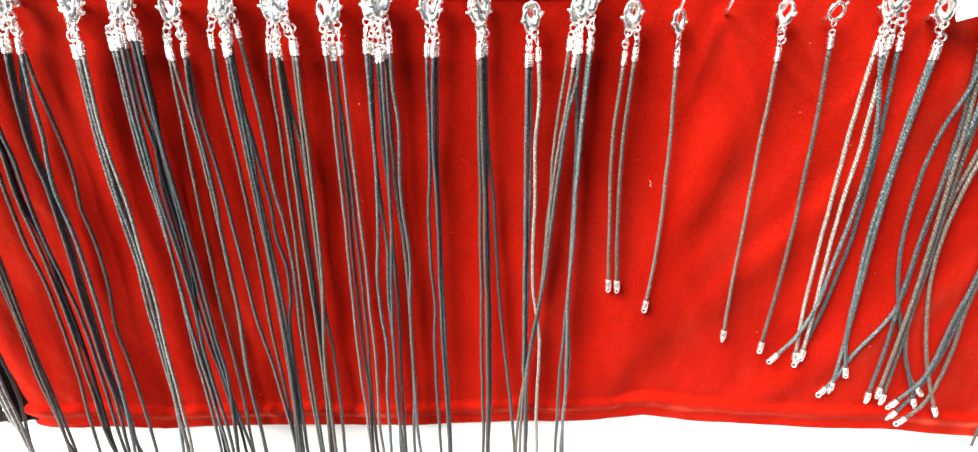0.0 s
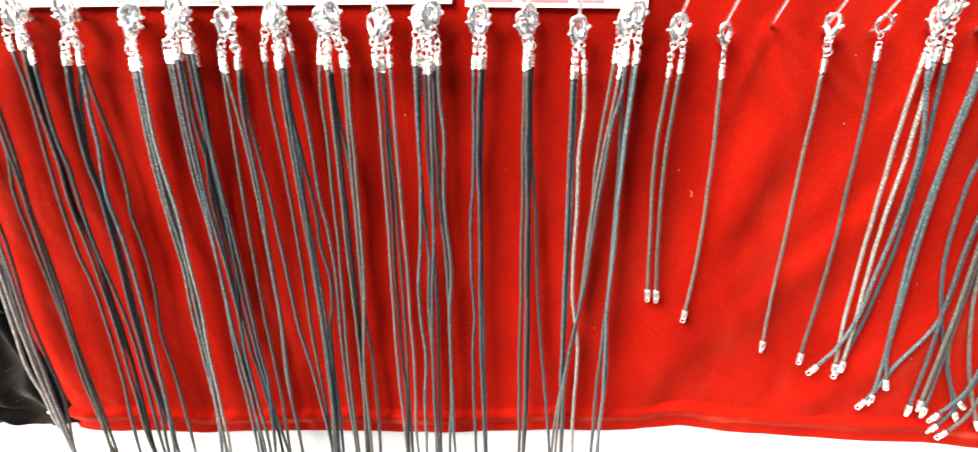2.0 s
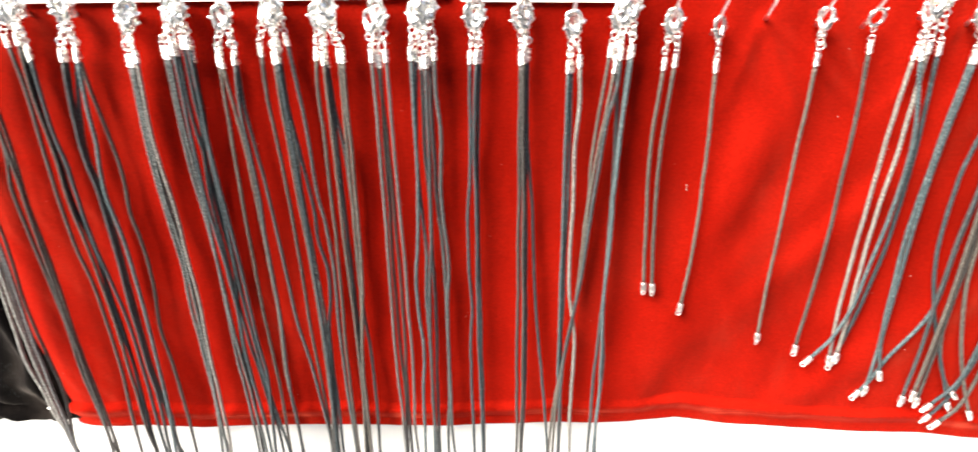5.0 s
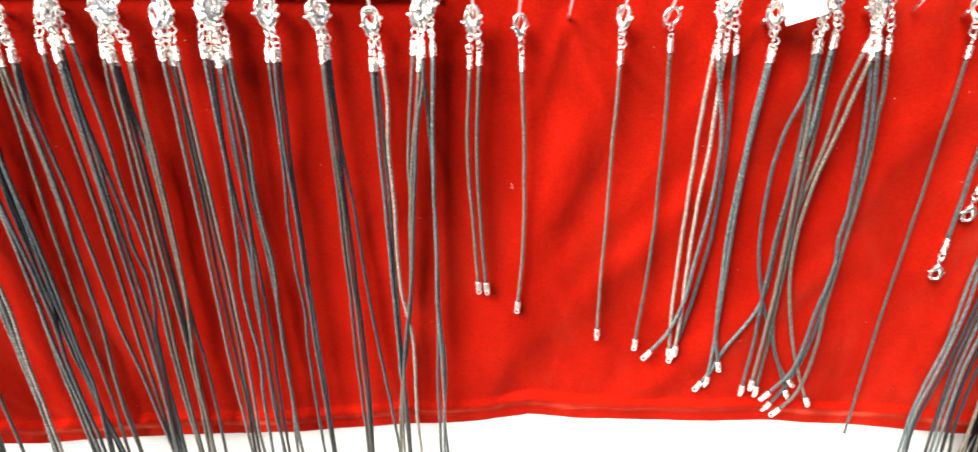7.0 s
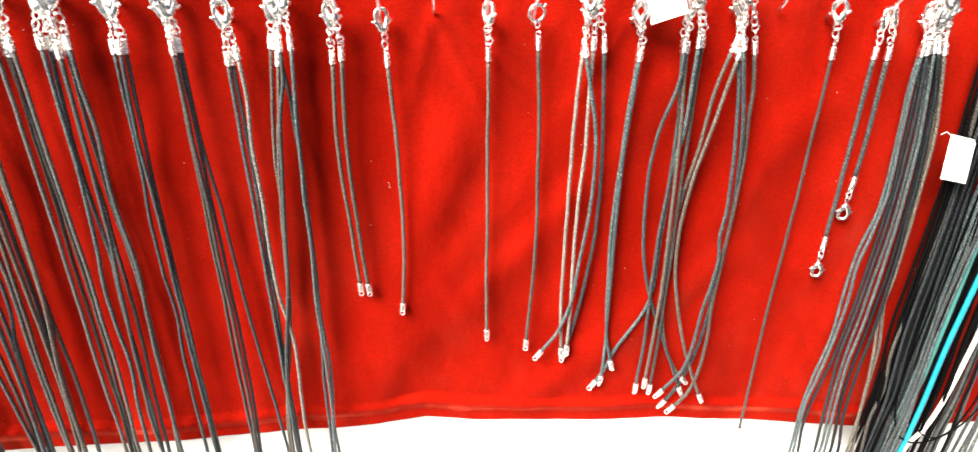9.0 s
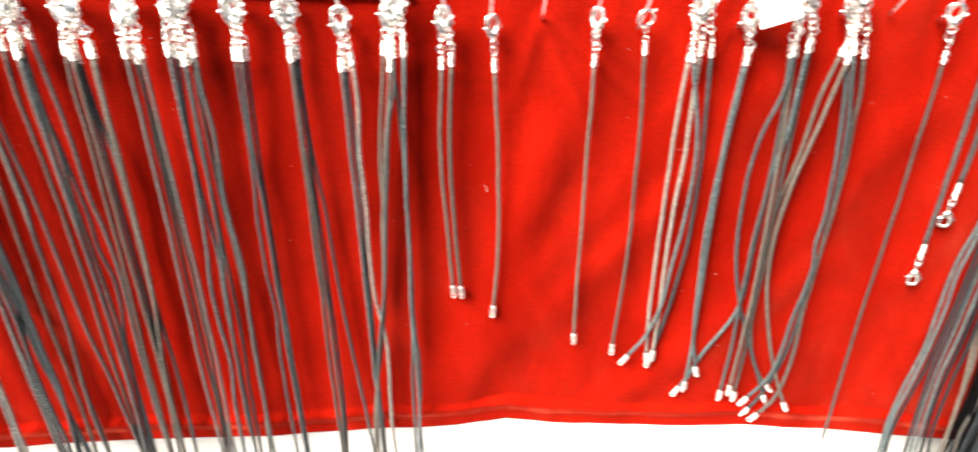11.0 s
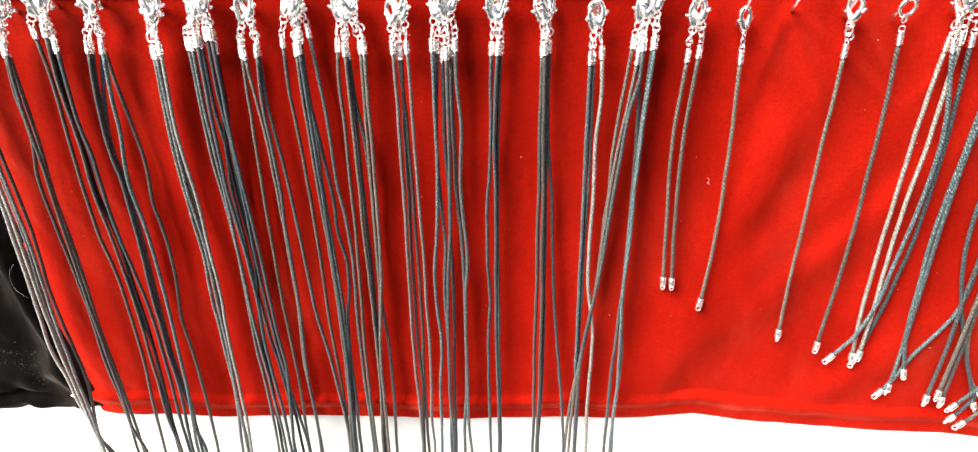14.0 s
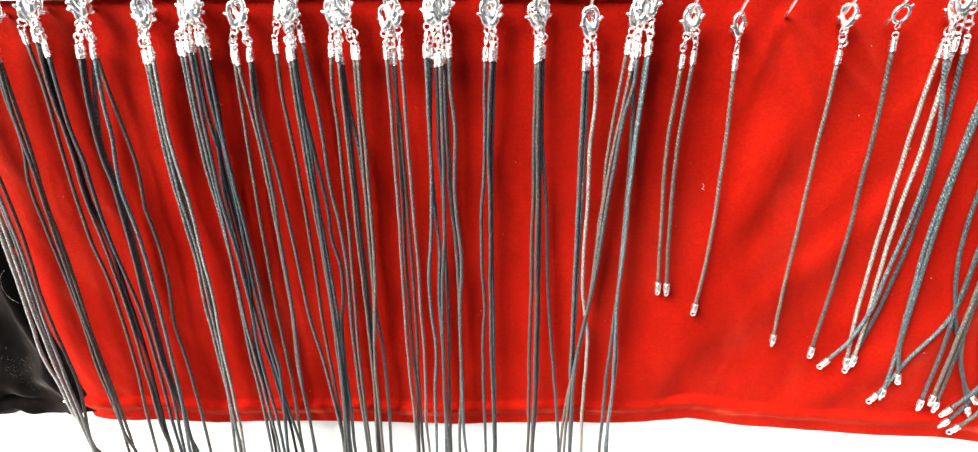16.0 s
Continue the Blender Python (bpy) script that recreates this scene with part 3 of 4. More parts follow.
# ---- necklaces and bracelets along the board ----
hook_wire(-319, -2)
necklace(-319, 4, 0, CORD_LIT, (6.6, [(-326.7, -17), (-328.3, -40), (-328.1, -128), (-330.6, -216), (-326.2, -238), (-323.5, -265), (-318.3, -285), (-321.6, -305)]), (8.2, [(-321.8, -17), (-323.6, -83), (-323.2, -129), (-325.2, -181), (-323.6, -219), (-320.2, -255), (-318.2, -304)]))
necklace(-319, 4, 1, CORD_LIT, (5.2, [(-323.4, -18), (-323, -137), (-325.8, -187), (-320.7, -292), (-314.1, -306)]), (8.8, [(-317.8, -18), (-316.9, -48), (-317.9, -88), (-317.2, -135), (-319.3, -190), (-317.8, -229), (-316.6, -303)]))
necklace(-319, 4, 2, CORD_BROWN, (5, [(-320.6, -19), (-318.9, -52), (-317, -141), (-319.9, -173), (-314.5, -242), (-319.9, -292), (-316.3, -307)]))
hook_wire(-286, -4)
necklace(-286, 2, 0, CORD_BROWN, (5.2, [(-294.3, -26), (-296.4, -47), (-296.4, -72), (-300.1, -95), (-300, -126), (-297.3, -186), (-297.2, -215), (-294.5, -249), (-293.2, -279), (-294.5, -305)]), (7.8, [(-291.1, -25), (-292.9, -48), (-292.6, -79), (-293.7, -139), (-292.3, -211), (-290.1, -249), (-290, -282), (-285.5, -302)]))
necklace(-286, 2, 1, CORD_BROWN, (5.4, [(-292, -26), (-292.7, -80), (-294.1, -115), (-293, -143), (-293.8, -182), (-292.5, -215), (-290, -246), (-290, -305)]))
hook_wire(-263, -2)
necklace(-263, 4, 0, CORD_BROWN, (5, [(-274.3, -17), (-273.3, -36), (-275, -107), (-274, -132), (-271.3, -158), (-269.6, -210), (-270.8, -250), (-273.8, -304)]), (6.6, [(-267.3, -16), (-268.5, -43), (-267.5, -79), (-268.1, -104), (-266.1, -127), (-263.6, -180), (-262.6, -271), (-260.5, -302)]))
necklace(-263, 4, 1, CORD_DARK, (4.8, [(-267.4, -17), (-269, -61), (-267.4, -81), (-267.2, -107), (-264.2, -127), (-262.6, -156), (-260.5, -219), (-261.9, -267), (-261.8, -304)]), (5.4, [(-264.8, -24), (-265.3, -64), (-263.8, -84), (-262.4, -185), (-260.5, -214), (-260.1, -255), (-262.8, -303)]))
necklace(-263, 4, 2, CORD_TEAL, (8, [(-262.2, -23), (-262.7, -64), (-260.9, -82), (-260.9, -105), (-259.8, -126), (-254.1, -183), (-252.8, -300)]))
hook_wire(-238, -2)
necklace(-238, 4, 0, CORD, (8.5, [(-245, -24), (-247.2, -41), (-249.3, -78), (-247.4, -96), (-249.1, -185), (-248.6, -216), (-246.8, -243), (-249.7, -296)]), (6.5, [(-244.8, -24), (-247.5, -43), (-249, -62), (-249.1, -78), (-247.1, -97), (-249, -163), (-247.4, -224), (-244, -278), (-244.4, -298)]))
necklace(-238, 4, 1, CORD_TEAL, (4.6, [(-240.9, -25), (-245.9, -44), (-248.9, -61), (-250.6, -79), (-248, -121), (-249.2, -169), (-248.2, -231), (-244.2, -262), (-245.9, -285), (-243.1, -299)]), (9.2, [(-236.7, -24), (-238.8, -46), (-239.2, -63), (-242.1, -85), (-242.9, -98), (-240.3, -130), (-240.4, -203), (-243.2, -275), (-245.5, -295)]))
necklace(-238, 4, 2, CORD_BROWN, (5.2, [(-238.5, -23), (-237.5, -40), (-232.9, -79), (-234.6, -113), (-233.4, -123), (-232.6, -146), (-233, -164), (-236.1, -192), (-233.6, -220), (-232.3, -256), (-233.3, -299)]))
hook_wire(-207, -4)
necklace(-207, 2, 0, CORD, (5, [(-212.4, -27), (-214.2, -71), (-213.9, -97), (-211.8, -146), (-212.6, -177), (-210.7, -230), (-211.3, -261), (-214.9, -298)]), (7.6, [(-209.3, -27), (-210.6, -71), (-210.3, -96), (-207.8, -147), (-209.5, -295)]))
necklace(-207, 2, 1, CORD_PALE, (8.4, [(-206.1, -25), (-207.7, -65), (-205.3, -113), (-204.6, -171), (-205.5, -205), (-204.6, -269), (-206.2, -294)]), (5.4, [(-209.3, -27), (-210.9, -68), (-208, -146), (-209.9, -278), (-209.1, -298)]))
hook_wire(-181, -2)
necklace(-181, 4, 0, CORD, (5, [(-192.4, -23), (-192.8, -82), (-190.2, -121), (-189.4, -146), (-189.5, -215), (-187.8, -239), (-187.8, -297)]), (7.4, [(-189, -23), (-189.6, -60), (-187.7, -124), (-187.2, -189), (-181.7, -269), (-180.9, -295)]))
necklace(-181, 4, 1, CORD_TEAL, (9.4, [(-184.9, -21), (-185.6, -60), (-185.1, -103), (-181.5, -152), (-180.8, -174), (-181.3, -202), (-176.2, -273), (-176.1, -293)]), (4.6, [(-185.4, -22), (-185.2, -62), (-183.6, -75), (-185.2, -97), (-184.3, -123), (-179.9, -200), (-175.8, -229), (-173.9, -261), (-176, -298)]))
necklace(-181, 4, 2, CORD_TEAL, (7.8, [(-180.1, -18), (-179.9, -57), (-178.5, -70), (-176.5, -175), (-172, -227), (-164.3, -294)]), (9, [(-177, -18), (-176.8, -70), (-173.5, -139), (-171.7, -200), (-169.4, -221), (-170.8, -251), (-174.1, -293)]))
necklace(-181, 4, 3, CORD_DARK, (5.4, [(-177.9, -25), (-182.8, -86), (-179.8, -150), (-184.5, -200), (-183.6, -260), (-184.8, -297)]), (5, [(-178.2, -19), (-178.3, -44), (-180.5, -89), (-179.9, -133), (-177.5, -186), (-172.6, -244), (-169.9, -297)]))
hook_wire(-158, -5)
necklace(-158, 1, 0, CORD_BROWN, (4.8, [(-164.6, -27), (-166.8, -117), (-165.9, -205), (-164.4, -234), (-164.9, -297)]), (5.2, [(-162.8, -28), (-159.4, -66), (-157.3, -124), (-157, -172), (-158.4, -229), (-156, -260), (-155.6, -296)]))
necklace(-158, 1, 1, CORD, (7.8, [(-154.9, -26), (-156.5, -48), (-154.7, -104), (-155.6, -127), (-155.1, -179), (-156.3, -237), (-154.9, -274), (-155.3, -294)]), (6.2, [(-154.7, -26), (-154.9, -48), (-149.9, -104), (-144.9, -189), (-141.2, -211), (-137.9, -237), (-135, -269), (-134.3, -295)]))
hook_wire(-132, -2)
necklace(-132, 4, 0, CORD_BROWN, (5, [(-141.4, -22), (-141.9, -44), (-139.7, -82), (-138.2, -137), (-138.2, -172), (-134.6, -271), (-135.2, -296)]), (6.8, [(-134.1, -26), (-133.7, -67), (-130.3, -171), (-130.2, -247), (-132.7, -294)]))
necklace(-132, 4, 1, CORD_TEAL, (9, [(-131.6, -25), (-128, -211), (-130, -292)]), (6, [(-131.3, -20), (-131, -43), (-124.8, -108), (-124.6, -128), (-121.6, -145), (-122.2, -166), (-125, -185), (-126.2, -218), (-125.8, -253), (-126.7, -295)]))
necklace(-132, 4, 2, CORD, (4.8, [(-126.9, -17), (-123.5, -54), (-121.7, -101), (-119.2, -120), (-118.2, -145), (-119.4, -204), (-118.1, -296)]), (5, [(-133.5, -24), (-130.5, -75), (-131, -97), (-128.9, -145), (-127.7, -209), (-128.3, -249), (-130.2, -296)]))
hook_wire(-107, -4)
necklace(-107, 2, 0, CORD_BROWN, (4.8, [(-112.7, -24), (-114, -40), (-113.6, -78), (-116.2, -238), (-115.8, -296)]), (8, [(-108, -26), (-108.4, -115), (-107.3, -206), (-108, -251), (-109.8, -292)]))
necklace(-107, 2, 1, CORD, (5.6, [(-107.4, -26), (-106.8, -149), (-107.4, -253), (-108.8, -295)]), (4.9, [(-107.2, -28), (-106.3, -47), (-102.9, -78), (-102.7, -180), (-100.5, -204), (-100.3, -270), (-101.3, -295)]))
necklace(-107, 2, 2, CORD_BROWN, (6.4, [(-100.2, -25), (-102.3, -153), (-103.1, -175), (-105.8, -203), (-107.2, -294)]), (8.8, [(-97.6, -25), (-100.1, -156), (-104.7, -206), (-106, -291)]))
hook_wire(-80, -4)
necklace(-80, 2, 0, CORD_PALE, (8, [(-82.8, -25), (-82.7, -115), (-83.6, -178), (-81.8, -291)]), (8, [(-75.3, -25), (-73.3, -156), (-72.7, -225), (-73.9, -266), (-72.9, -291)]))
necklace(-80, 2, 1, CORD_BROWN, (5, [(-80.4, -28), (-78.8, -67), (-77.5, -153), (-77.9, -294)]), (5.2, [(-79.3, -28), (-80.9, -136), (-80.9, -198), (-79.6, -237), (-81, -294)]))
hook_wire(-56, -3)
necklace(-56, 3, 0, CORD_TEAL, (8.2, [(-62.3, -24), (-63.4, -110), (-67.1, -156), (-66.6, -178), (-64.5, -205), (-66.5, -234), (-67.6, -291)]), (5.8, [(-60.4, -25), (-62.2, -64), (-62.4, -89), (-60.4, -136), (-61.5, -161), (-60.4, -257), (-61.3, -293)]))
necklace(-56, 3, 1, CORD, (5, [(-57.7, -29), (-58, -74), (-56.9, -100), (-57.2, -128), (-56.4, -157), (-58.3, -294)]), (8.8, [(-54.9, -28), (-56.2, -122), (-59.5, -168), (-60.2, -249), (-59.1, -290)]))
necklace(-56, 3, 2, CORD, (5.4, [(-53, -27), (-52.5, -100), (-49.5, -148), (-49.3, -236), (-51.5, -274), (-51.5, -293)]), (7.9, [(-50.3, -24), (-50, -43), (-48.5, -60), (-49.4, -99), (-47, -147), (-48.5, -173), (-48.6, -234), (-48.5, -266), (-46.9, -290)]))
hook_wire(-29, -4)
necklace(-29, 2, 0, CORD_TEAL, (6, [(-31.8, -26), (-33, -88), (-34.7, -115), (-34.6, -148), (-33.3, -174), (-34.7, -202), (-33.3, -292)]), (7, [(-28.5, -26), (-30.3, -67), (-29.5, -115), (-29.8, -178), (-27.5, -291)]))
necklace(-29, 2, 1, CORD_TEAL, (5, [(-26.9, -26), (-28.8, -89), (-26.7, -293)]))
hook_wire(-4, -4)
necklace(-4, 2, 0, CORD_BROWN, (5.2, [(-5.2, -27), (-3.8, -292)]), (7.8, [(-4.1, -26), (-0.7, -214), (-1.3, -289)]))
necklace(-4, 2, 1, CORD_TEAL, (5.5, [(-2.7, -25), (1, -216), (0.2, -292)]), (4.9, [(-1.7, -25), (-0.8, -71), (2.3, -100), (6.4, -170), (17.8, -292)]))
hook_wire(21, -10)
necklace(21, -4, 0, CORD_TEAL, (6.2, [(19.8, -31), (22.4, -205), (22.9, -224), (25.1, -244), (25.9, -290)]), (4.8, [(21.6, -31), (22.9, -89), (23.8, -206), (25.7, -292)]))
necklace(21, -4, 1, CORD_PALE, (7.6, [(25.4, -28), (26.5, -46), (25, -73), (26.1, -95), (26, -142), (26.9, -163), (30.6, -186), (31.9, -199), (31.7, -253), (33.1, -288)]))
hook_wire(47, -4)
necklace(47, 2, 0, CORD_BROWN, (5.2, [(40.8, -23), (35.2, -81), (35.2, -99), (33.9, -119), (32.8, -156), (27.3, -206), (23.3, -230), (20.4, -255), (18.6, -291)]), (6.6, [(43.7, -31), (36.1, -95), (32.1, -160), (23.3, -234), (21.7, -260), (21.1, -290)]))
necklace(47, 2, 1, CORD, (8.4, [(45.8, -24), (45.6, -37), (41.9, -56), (33, -154), (26.4, -204), (24.5, -237), (24.7, -288)]), (4.8, [(44.6, -29), (47, -47), (48.8, -152), (46.8, -225), (46.7, -291)]))
necklace(47, 2, 2, CORD_TEAL, (6.6, [(50.7, -24), (49, -84), (48.8, -159), (49.5, -186), (51.8, -209), (51.6, -228), (49.9, -259), (51.5, -289)]), (9, [(51.3, -23), (48.8, -94), (49.2, -117), (48.2, -167), (50, -212), (49.6, -287)]))
hook_wire(389, -4)
necklace(389, 2, 0, CORD_TEAL, (5, [(388.9, -23), (389, -40), (395.5, -112), (390.4, -146), (389.6, -213), (384.8, -244), (383, -272), (385, -311)]), (8, [(387.4, -23), (387.9, -39), (393.2, -87), (394.9, -111), (392.9, -136), (390.4, -154), (392, -182), (390, -211), (385.2, -242), (382.5, -269), (385.1, -308)]))
necklace(389, 2, 1, CORD_DARK, (5.4, [(391.2, -22), (395.9, -61), (400.5, -112), (397.2, -218), (391.6, -249), (388.3, -278), (391.3, -311)]), (8.6, [(389.9, -22), (393.6, -43), (400.1, -111), (399.8, -191), (396.8, -221), (397.7, -253), (401.8, -308)]))
necklace(389, 2, 2, CORD_TEAL, (5, [(395.9, -21), (403.6, -69), (407.6, -116), (408.4, -142), (408, -170), (407.2, -199), (405.1, -224), (405.2, -262), (409.3, -298), (409.8, -313)]), (8, [(394.3, -21), (403.2, -68), (407.7, -115), (408.7, -141), (408.7, -197), (405.9, -227), (406.7, -265), (410.7, -310)]))
necklace(389, 2, 3, CORD_DARK, (5.2, [(398.7, -21), (404.4, -43), (408.9, -69), (412.2, -96), (416.4, -147), (415.5, -204), (412.7, -234), (413.2, -268), (418.9, -313)]), (8.4, [(396.5, -21), (403.3, -43), (407.5, -68), (411.2, -95), (413.1, -119), (416.8, -150), (417.3, -207), (415.2, -237), (416, -277), (421.6, -310)]))
necklace(389, 2, 4, CORD_BROWN, (5.6, [(401, -23), (413.3, -69), (416.7, -96), (417.9, -120), (422.1, -151), (421.1, -180), (428.2, -219), (429.5, -251), (431.8, -280), (436.3, -314)]), (7.8, [(401, -22), (407, -43), (412.2, -64), (417.2, -115), (419.8, -169), (418.9, -193), (423.5, -223), (427.7, -266), (430.1, -311)]))
hook_wire(199.7, -6)
bracelet(199.7, 0, 0, CORD_PALE, 4.5, [(198.1, -25), (197.2, -44), (197.7, -143), (198.3, -169), (200.7, -213)])
bracelet(199.7, 0, 1, CORD_PALE, 6.5, [(202.8, -22), (203, -50), (204.1, -78), (203.3, -101), (203.3, -151), (204.4, -178), (204.3, -210)])
bracelet(199.7, 0, 2, CORD_TEAL, 8.5, [(198.9, -25), (207.2, -60), (209.8, -82), (210.4, -105), (209.4, -125), (206.3, -150), (204.7, -172), (197.5, -196), (186.7, -212)])
bracelet(199.7, 0, 3, CORD_TEAL, 5.5, [(209.1, -23), (213.6, -68), (215.2, -94), (215.8, -122), (214.5, -147), (206.9, -198), (203.2, -216)])
hook_wire(224.5, -9)
bracelet(224.5, -3, 0, CORD_TEAL, 4.5, [(228.1, -27), (226.3, -64), (225.8, -124), (228.1, -175), (230.9, -204), (231.1, -230), (230.5, -237)])
bracelet(224.5, -3, 1, CORD_TEAL, 6.5, [(228.3, -27), (226.9, -66), (226.7, -102), (229.3, -179), (230.3, -203), (235.5, -224)])
hook_wire(251.6, -4)
bracelet(251.6, 2, 0, CORD_TEAL, 8, [(251.4, -22), (251.8, -36), (249.6, -48), (246.2, -60), (244.2, -77), (243.6, -90), (246.3, -127), (249.3, -148), (255.8, -171), (263.2, -191), (288.7, -250)])
bracelet(251.6, 2, 1, CORD, 4.5, [(252.2, -23), (256, -61), (256.5, -83), (255.5, -143), (257, -209), (255.8, -244)])
bracelet(251.6, 2, 2, CORD_BROWN, 6.5, [(253.4, -23), (256.8, -61), (262, -147), (262.4, -193), (261.3, -239)])
bracelet(251.6, 2, 3, CORD_TEAL, 8.5, [(258.5, -20), (259.3, -68), (257.3, -83), (257.8, -127), (256.1, -181), (238.8, -214), (231.1, -234), (226.5, -241)])
bracelet(251.6, 2, 4, CORD_BROWN, 5, [(261.8, -20), (263.2, -79), (265.7, -139), (266.6, -215), (265.8, -245)])
hook_wire(278.3, -3)
bracelet(278.3, 3, 0, CORD_BROWN, 4.5, [(279.4, -22), (273.9, -45), (271.6, -76), (266.7, -107), (265.3, -149), (265.5, -172), (267.6, -191), (274.1, -216), (284, -235), (289.1, -241)])
bracelet(278.3, 3, 1, CORD_BROWN, 6.5, [(282.6, -26), (271.4, -90), (269.7, -106), (268.6, -120), (268.6, -135), (270.6, -157), (284.3, -210), (295, -237), (303.8, -256)])
bracelet(278.3, 3, 2, CORD_TEAL, 5, [(283.6, -26), (287.6, -43), (295.5, -114), (294, -131), (296.5, -148), (295.4, -166), (292.9, -185), (291.3, -210), (286.8, -233), (274.4, -249)])
bracelet(278.3, 3, 3, CORD_TEAL, 8.5, [(283.7, -21), (293.9, -64), (297.7, -87), (300.4, -111), (301.1, -150), (299.5, -168), (299, -192), (296.6, -217), (291.3, -238), (284.7, -253), (279.2, -261)])
bracelet(278.3, 3, 4, CORD_BROWN, 4.8, [(292.4, -23), (296.2, -43), (296.8, -57), (299.5, -83), (300.4, -103), (299.4, -181), (301.3, -211), (299.5, -237), (293.5, -255), (285.6, -265)])
for hx, hz in ((71.4, -11), (94.5, -13), (147.7, -9), (171.6, -10), (333, -5), (121, -6), (305, -2)):
    hook_wire(hx, hz)
bracelet(71.4, -5, 0, CORD_BROWN, 4.5, [(69.7, -30), (68.3, -75), (70.6, -118), (73.6, -159)])
bracelet(71.4, -5, 1, CORD_BROWN, 6.5, [(74.7, -28), (73.3, -75), (75.2, -117), (78.5, -159)])
bracelet(94.5, -7, 0, CORD_BROWN, 4.5, [(97.1, -31), (100.0, -82), (100.8, -136), (98.4, -174)])
bracelet(147.7, -3, 0, CORD_BROWN, 4.5, [(148.6, -28), (149.3, -83), (150.0, -150), (150.7, -196)], 0.9)
bracelet(171.6, -4, 0, CORD_BROWN, 4.5, [(174.4, -22), (177.2, -65), (179.4, -137), (177.0, -205)], ring=True)
bracelet(333, 1, 0, CORD_BROWN, 4.5, [(337.5, -25.5), (340.3, -98.9), (340.9, -178.2), (342.5, -291.7)], 0.8)
clasped(363, -2, [[(362, -25), (364.5, -72), (367, -121), (367.5, -135)], [(368, -25), (370.5, -61), (372.5, -94)]])
for hx in (436, 463, 500, 532):
    hook_wire(hx, -4)
thick_bunch(436, 2, 0, 9, (429, 446), (434, 450), (436, 455), [CORD_BLACK, CORD_BLACK, CORD_DARK], 4.2, 3)
necklace(436, 2, 9, CORD_BROWN, (9.5, [(428, -24), (435, -80), (437, -124), (437, -193), (435, -223), (439, -255), (437, -278), (440, -312)]), (9.0, [(446, -24), (447, -90), (446, -137), (445, -169), (446, -218), (450, -262), (456, -312)]))
thick_bunch(463, 1, 0, 4, (457, 470), (456, 466), (455, 466), [CORD_TEAL, CORD], 8.0, 4)
thick_bunch(463, 1, 6, 9, (458, 482), (456, 488), (452, 490), [CORD_BLACK], 5.0, 5)
thick_bunch(500, 2, 0, 4, (494, 508), (494, 512), (494, 516), [CORD_BLACK, CORD], 4.2, 6)
thick_bunch(532, 2, 0, 3, (527, 537), (528, 541), (530, 545), [CORD], 4.2, 7)


# ---- paper signs, price tag, small things ----
def paper_sign(x0, x1, z0, tilt, label, bars):
    o = P((x0 + x1) / 2, z0, 1.6)
    e = thing("paper_sign", o.x, o.y, o.z, label, "sign")
    e.rotation_euler = (0, radians(-tilt), 0)
    w = (x1 - x0) / 2000
    bm = bmesh.new()
    box(bm, -w, w, 0, 0.0003, 0, 0.042)
    part("sheet", bm, PAPER, e, smooth=False)
    for bx, bz, bw, bh, mat in bars:
        bm = bmesh.new()
        box(bm, bx * MM, (bx + bw) * MM, -0.0002, -0.00005, bz * MM, (bz + bh) * MM)
        part("print", bm, mat, e, smooth=False)


paper_sign(-336, -43, 4.2, 0.31, "white paper sign with a grey printed picture, fixed above the cords", [(-30, 1.6, 22, 26, INK), (-2, 2.2, 12, 20, INK), (14, 1.2, 18, 24, INK), (-70, 3, 30, 3, INK), (52, 3, 40, 2.5, INK), (-120, 4, 28, 3, INK)])
paper_sign(-36, 56, 3.0, -0.6, "white paper strip with faint red print, fixed above the cords", [(-38, 2.2, 16, 1.6, INK_RED), (-18, 2.2, 24, 1.6, INK_RED), (10, 2.2, 14, 1.6, INK_RED), (-38, 6.5, 60, 2, INK_RED)])


def price_tag(x, z, depth, w, h, roll, yaw, label):
    o = P(x, z, depth)
    e = thing("price_tag", o.x, o.y, o.z, label, "tag")
    e.rotation_euler = Euler((radians(-14), radians(-roll), radians(yaw)))
    bm = bmesh.new()
    box(bm, -w / 2 * MM, w / 2 * MM, -0.0002, 0.0002, -h / 2 * MM, h / 2 * MM)
    part("card", bm, PAPER, e, smooth=False)
    bm = bmesh.new()
    tube(bm, [Vector(p) * MM for p in ((-w / 2 + 1.2, 0, h / 2 - 1.5), (-w / 2 - 2, 1.5, h / 2 + 1.0), (-w / 2 - 5, 2.5, h / 2 - 1.0))], 0.25 * MM, 6)
    part("string", bm, CREAM, e)


price_tag(237, 0.5, 11, 18, 15, 20, -28, "small blank white price tag tied to a hook")
price_tag(425, -80, 16, 22, 26, -12, 10, "small white price tag among the cords")


def loose_strand(name, label, category, pts, r, mat):
    """A single ribbon or thin cord; pts are (x, z, depth) in mm."""
    ps = [P(*p) for p in pts]
    o = ps[0].copy()
    e = thing(name, o.x, o.y, o.z, label, category)
    bm = bmesh.new()
    tube(bm, [p - o for p in spline(ps, 0.004)], r * MM, 8)
    part("strand", bm, mat, e)


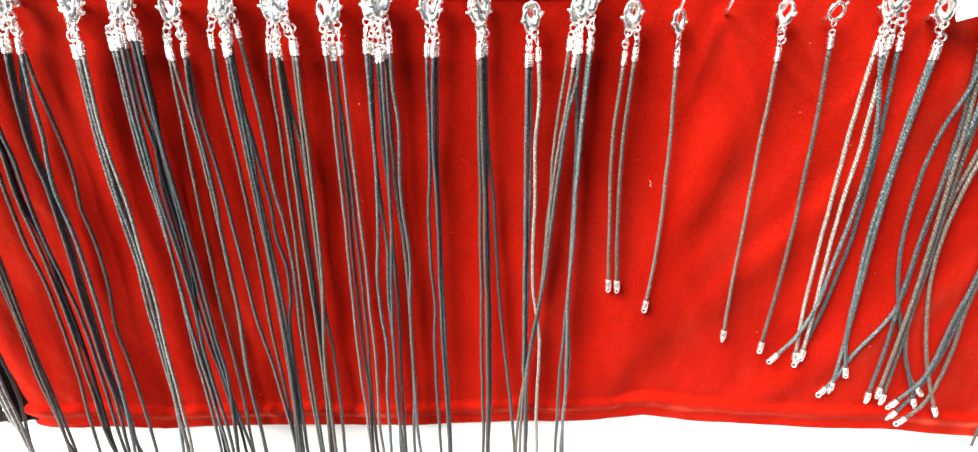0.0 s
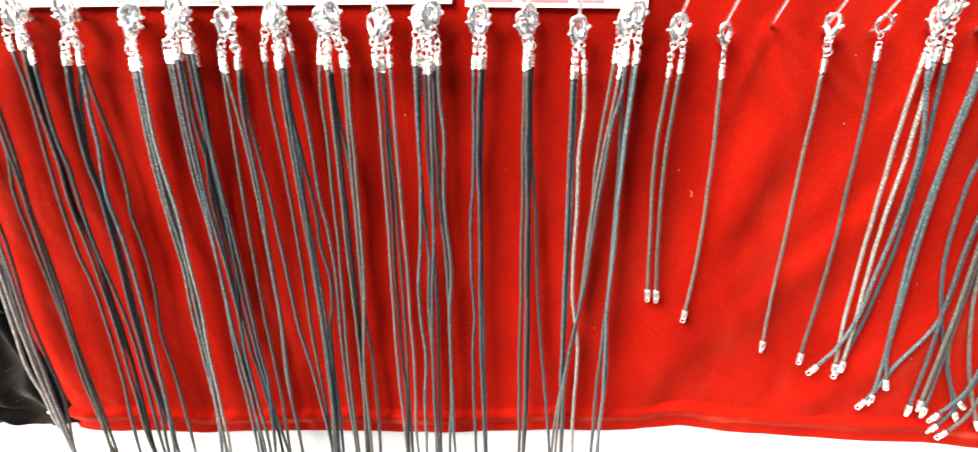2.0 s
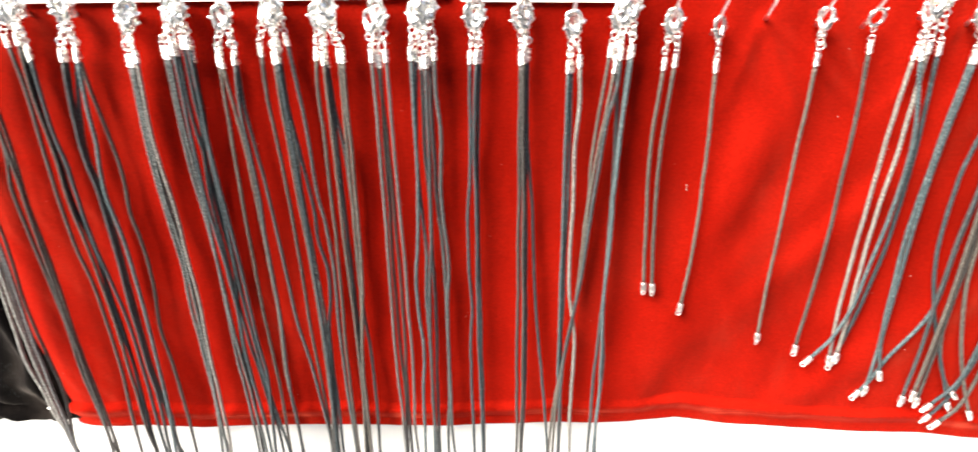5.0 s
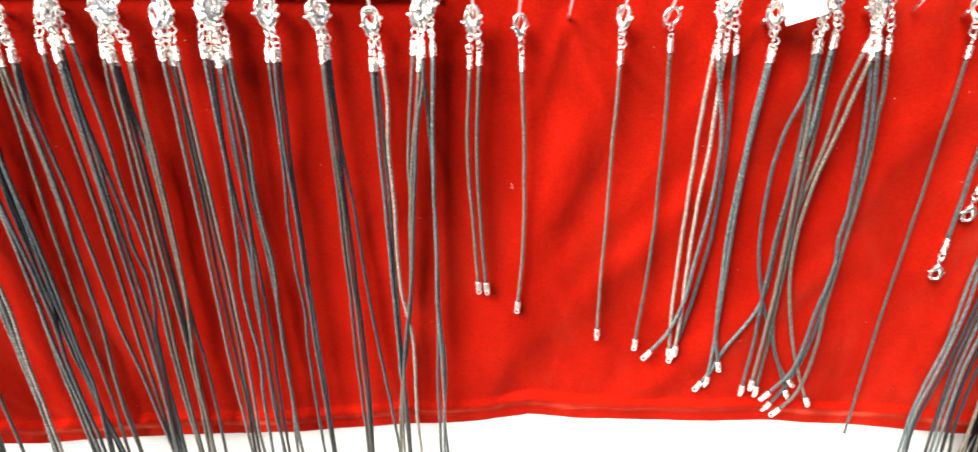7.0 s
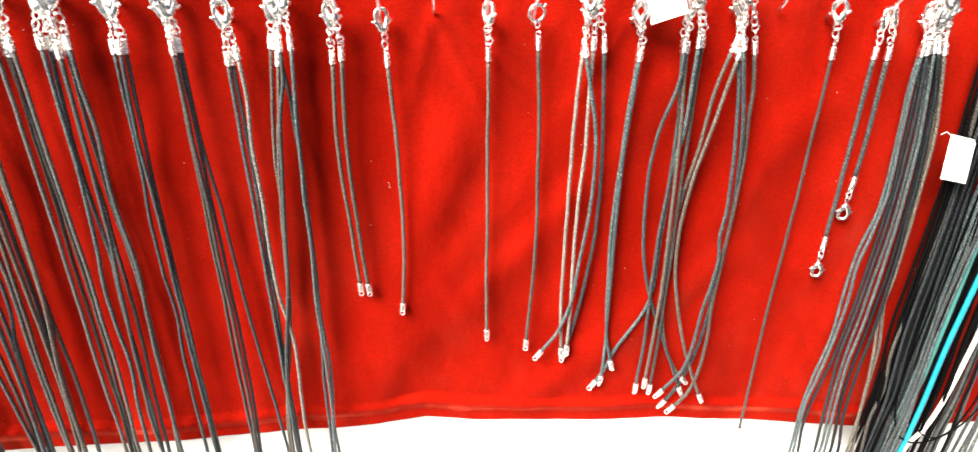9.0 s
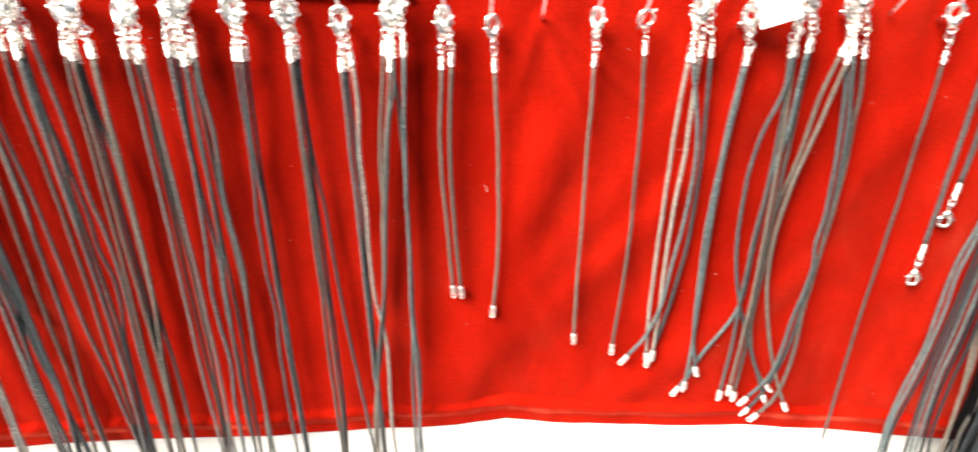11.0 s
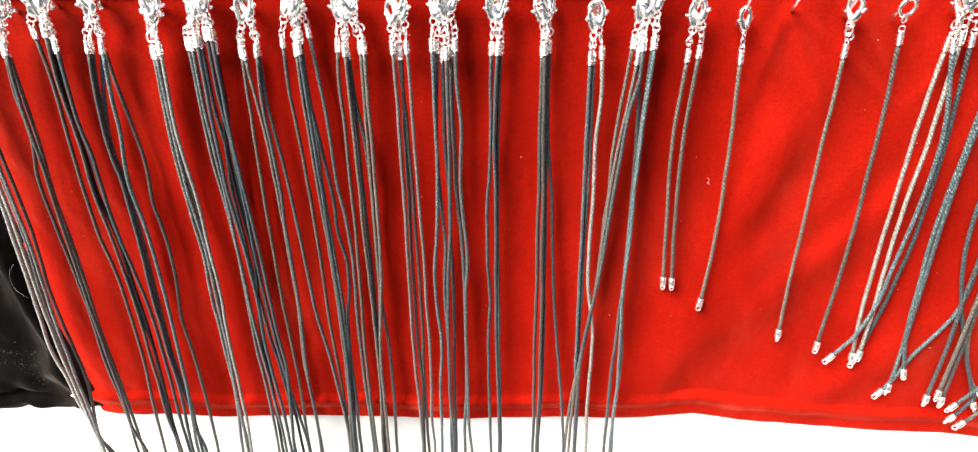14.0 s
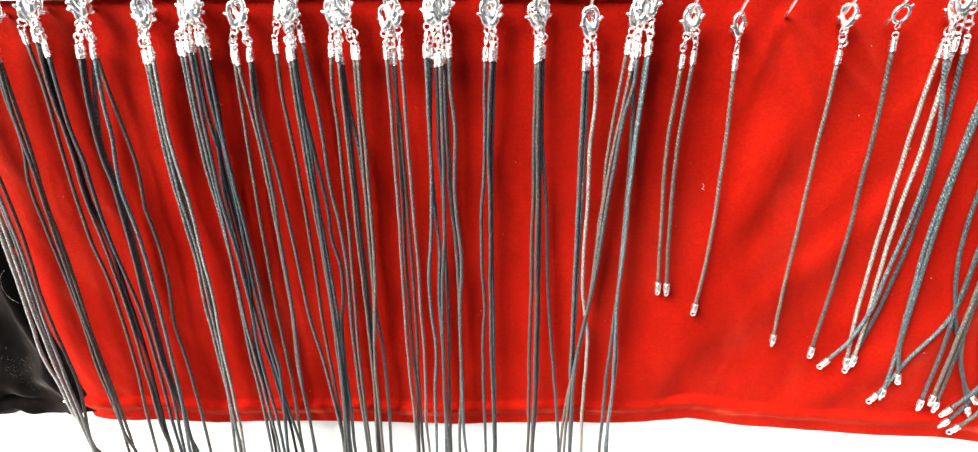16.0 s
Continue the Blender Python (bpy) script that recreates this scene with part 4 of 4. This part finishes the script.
loose_strand("ribbon_cord", "bright cyan satin cord hanging among the grey cords", "cord", [(478, 0, 8), (473, -120, 16), (470, -215, 16.5), (470.5, -260, 16.5), (470, -294, 16.5), (471, -324, 16), (472, -332, 26), (476, -333, 54)], 1.6, CYAN)
loose_strand("ribbon_cord", "dull teal satin cord hanging behind the cyan one", "cord", [(470, 0, 8), (467, -120, 11), (466, -222, 13), (466, -250, 13), (463, -290, 9), (462, -326, 8), (462, -332, 18), (460, -333, 40)], 1.4, TEAL)
loose_strand("ribbon_cord", "cream cotton cord hanging beside the cyan one", "cord", [(489, 0, 8), (493, -120, 14), (491, -255, 14), (485, -290, 14), (475, -312, 14), (470, -330, 22), (462, -333, 48)], 1.5, CREAM)
loose_strand("thin_cord", "thin black cord hanging in a slack loop", "cord", [(440, 0, 6), (446, -130, 15), (452, -270, 15), (466, -298, 16), (484, -304, 16), (505, -296, 15), (516, -270, 14), (520, -120, 12), (520, 0, 6)], 0.6, CORD_BLACK)
loose_strand("thin_cord", "thin black cord hanging in a slack loop", "cord", [(452, 0, 6), (458, -130, 14), (470, -280, 14), (492, -300, 16), (514, -288, 15), (530, -240, 13), (534, -100, 11), (534, 0, 6)], 0.6, CORD_BLACK)


def lint(count, seed, x0, x1, z0, z1, depth, size=1.0):
    """Fluff caught in the pile, and specks that stand for sheen, one joined mesh."""
    rnd = random.Random(seed)
    bm = bmesh.new()
    for _ in range(count):
        x, z = rnd.uniform(x0, x1), rnd.uniform(z0, z1)
        d = depth(x, z) + 0.15
        a = rnd.uniform(0, 6.28)
        ln = size * rnd.uniform(0.12, 0.5)
        pts = [P(x + ln * k * math.cos(a + 0.5 * k), z + ln * k * math.sin(a + 0.5 * k), d + 0.1 * k) for k in range(3)]
        tube(bm, pts, rnd.uniform(0.07, 0.16) * max(size, 0.6) * MM, 4)
    return bm


part("lint", lint(70, 5, -320, 520, -260, -10, fold), LINT, red, "pale specks of fluff")["kind"] = "stuff"
part("lint", lint(60, 8, -560, -345, -262, -20, lambda x, z: -4.5), LINT_GREY, black, "pale specks of fluff")["kind"] = "stuff"
# cool sparkle of the black nap near the hem, imitated with pale specks
part("sheen_specks", lint(420, 9, -428, -352, -256, -226, lambda x, z: -4.2 - 1.2 * noise.noise(Vector((x * 0.05, z * 0.05, 0))), 0.3), SPARKLE, black, "patch of fine pale specks put in for the nap's sheen")["kind"] = "stuff"
loose_strand("thread", "stray pale thread caught at the edge of the black velvet", "thread", [(-339, -154, 3), (-344, -159, 2.4), (-346.5, -167, 2.2), (-345, -174, 2.2), (-338, -179, 3)], 0.055, LINT_GREY)
bm = bmesh.new()
for a, b in (((93, -96), (94, -97.5)), ((94, -97.5), (93.4, -99)), ((93.4, -99), (94.6, -100))):
    tube(bm, [P(a[0], a[1], fold(*a) + 0.3), P((a[0] + b[0]) / 2 + 0.4, (a[1] + b[1]) / 2, fold(*a) + 0.7), P(b[0], b[1], fold(*b) + 0.3)], 0.13 * MM, 5)
part("fluff", bm, LINT, red, "pale wisp of fluff on the velvet")
# white pin head in the hem of the black cloth
pin = thing("pin", *P(-340.5, -266.5, -4.6), "short white-headed pin stuck through the black hem", "pin")
bm = bmesh.new()
tube(bm, [Vector((-2.6, 0, 0.3)) * MM, Vector((0, -0.3, 0)) * MM, Vector((2.6, 0, -0.3)) * MM], lambda t: (0.45 + 0.45 * math.sin(math.pi * t)) * MM, 8)
part("shaft", bm, PAPER, pin)
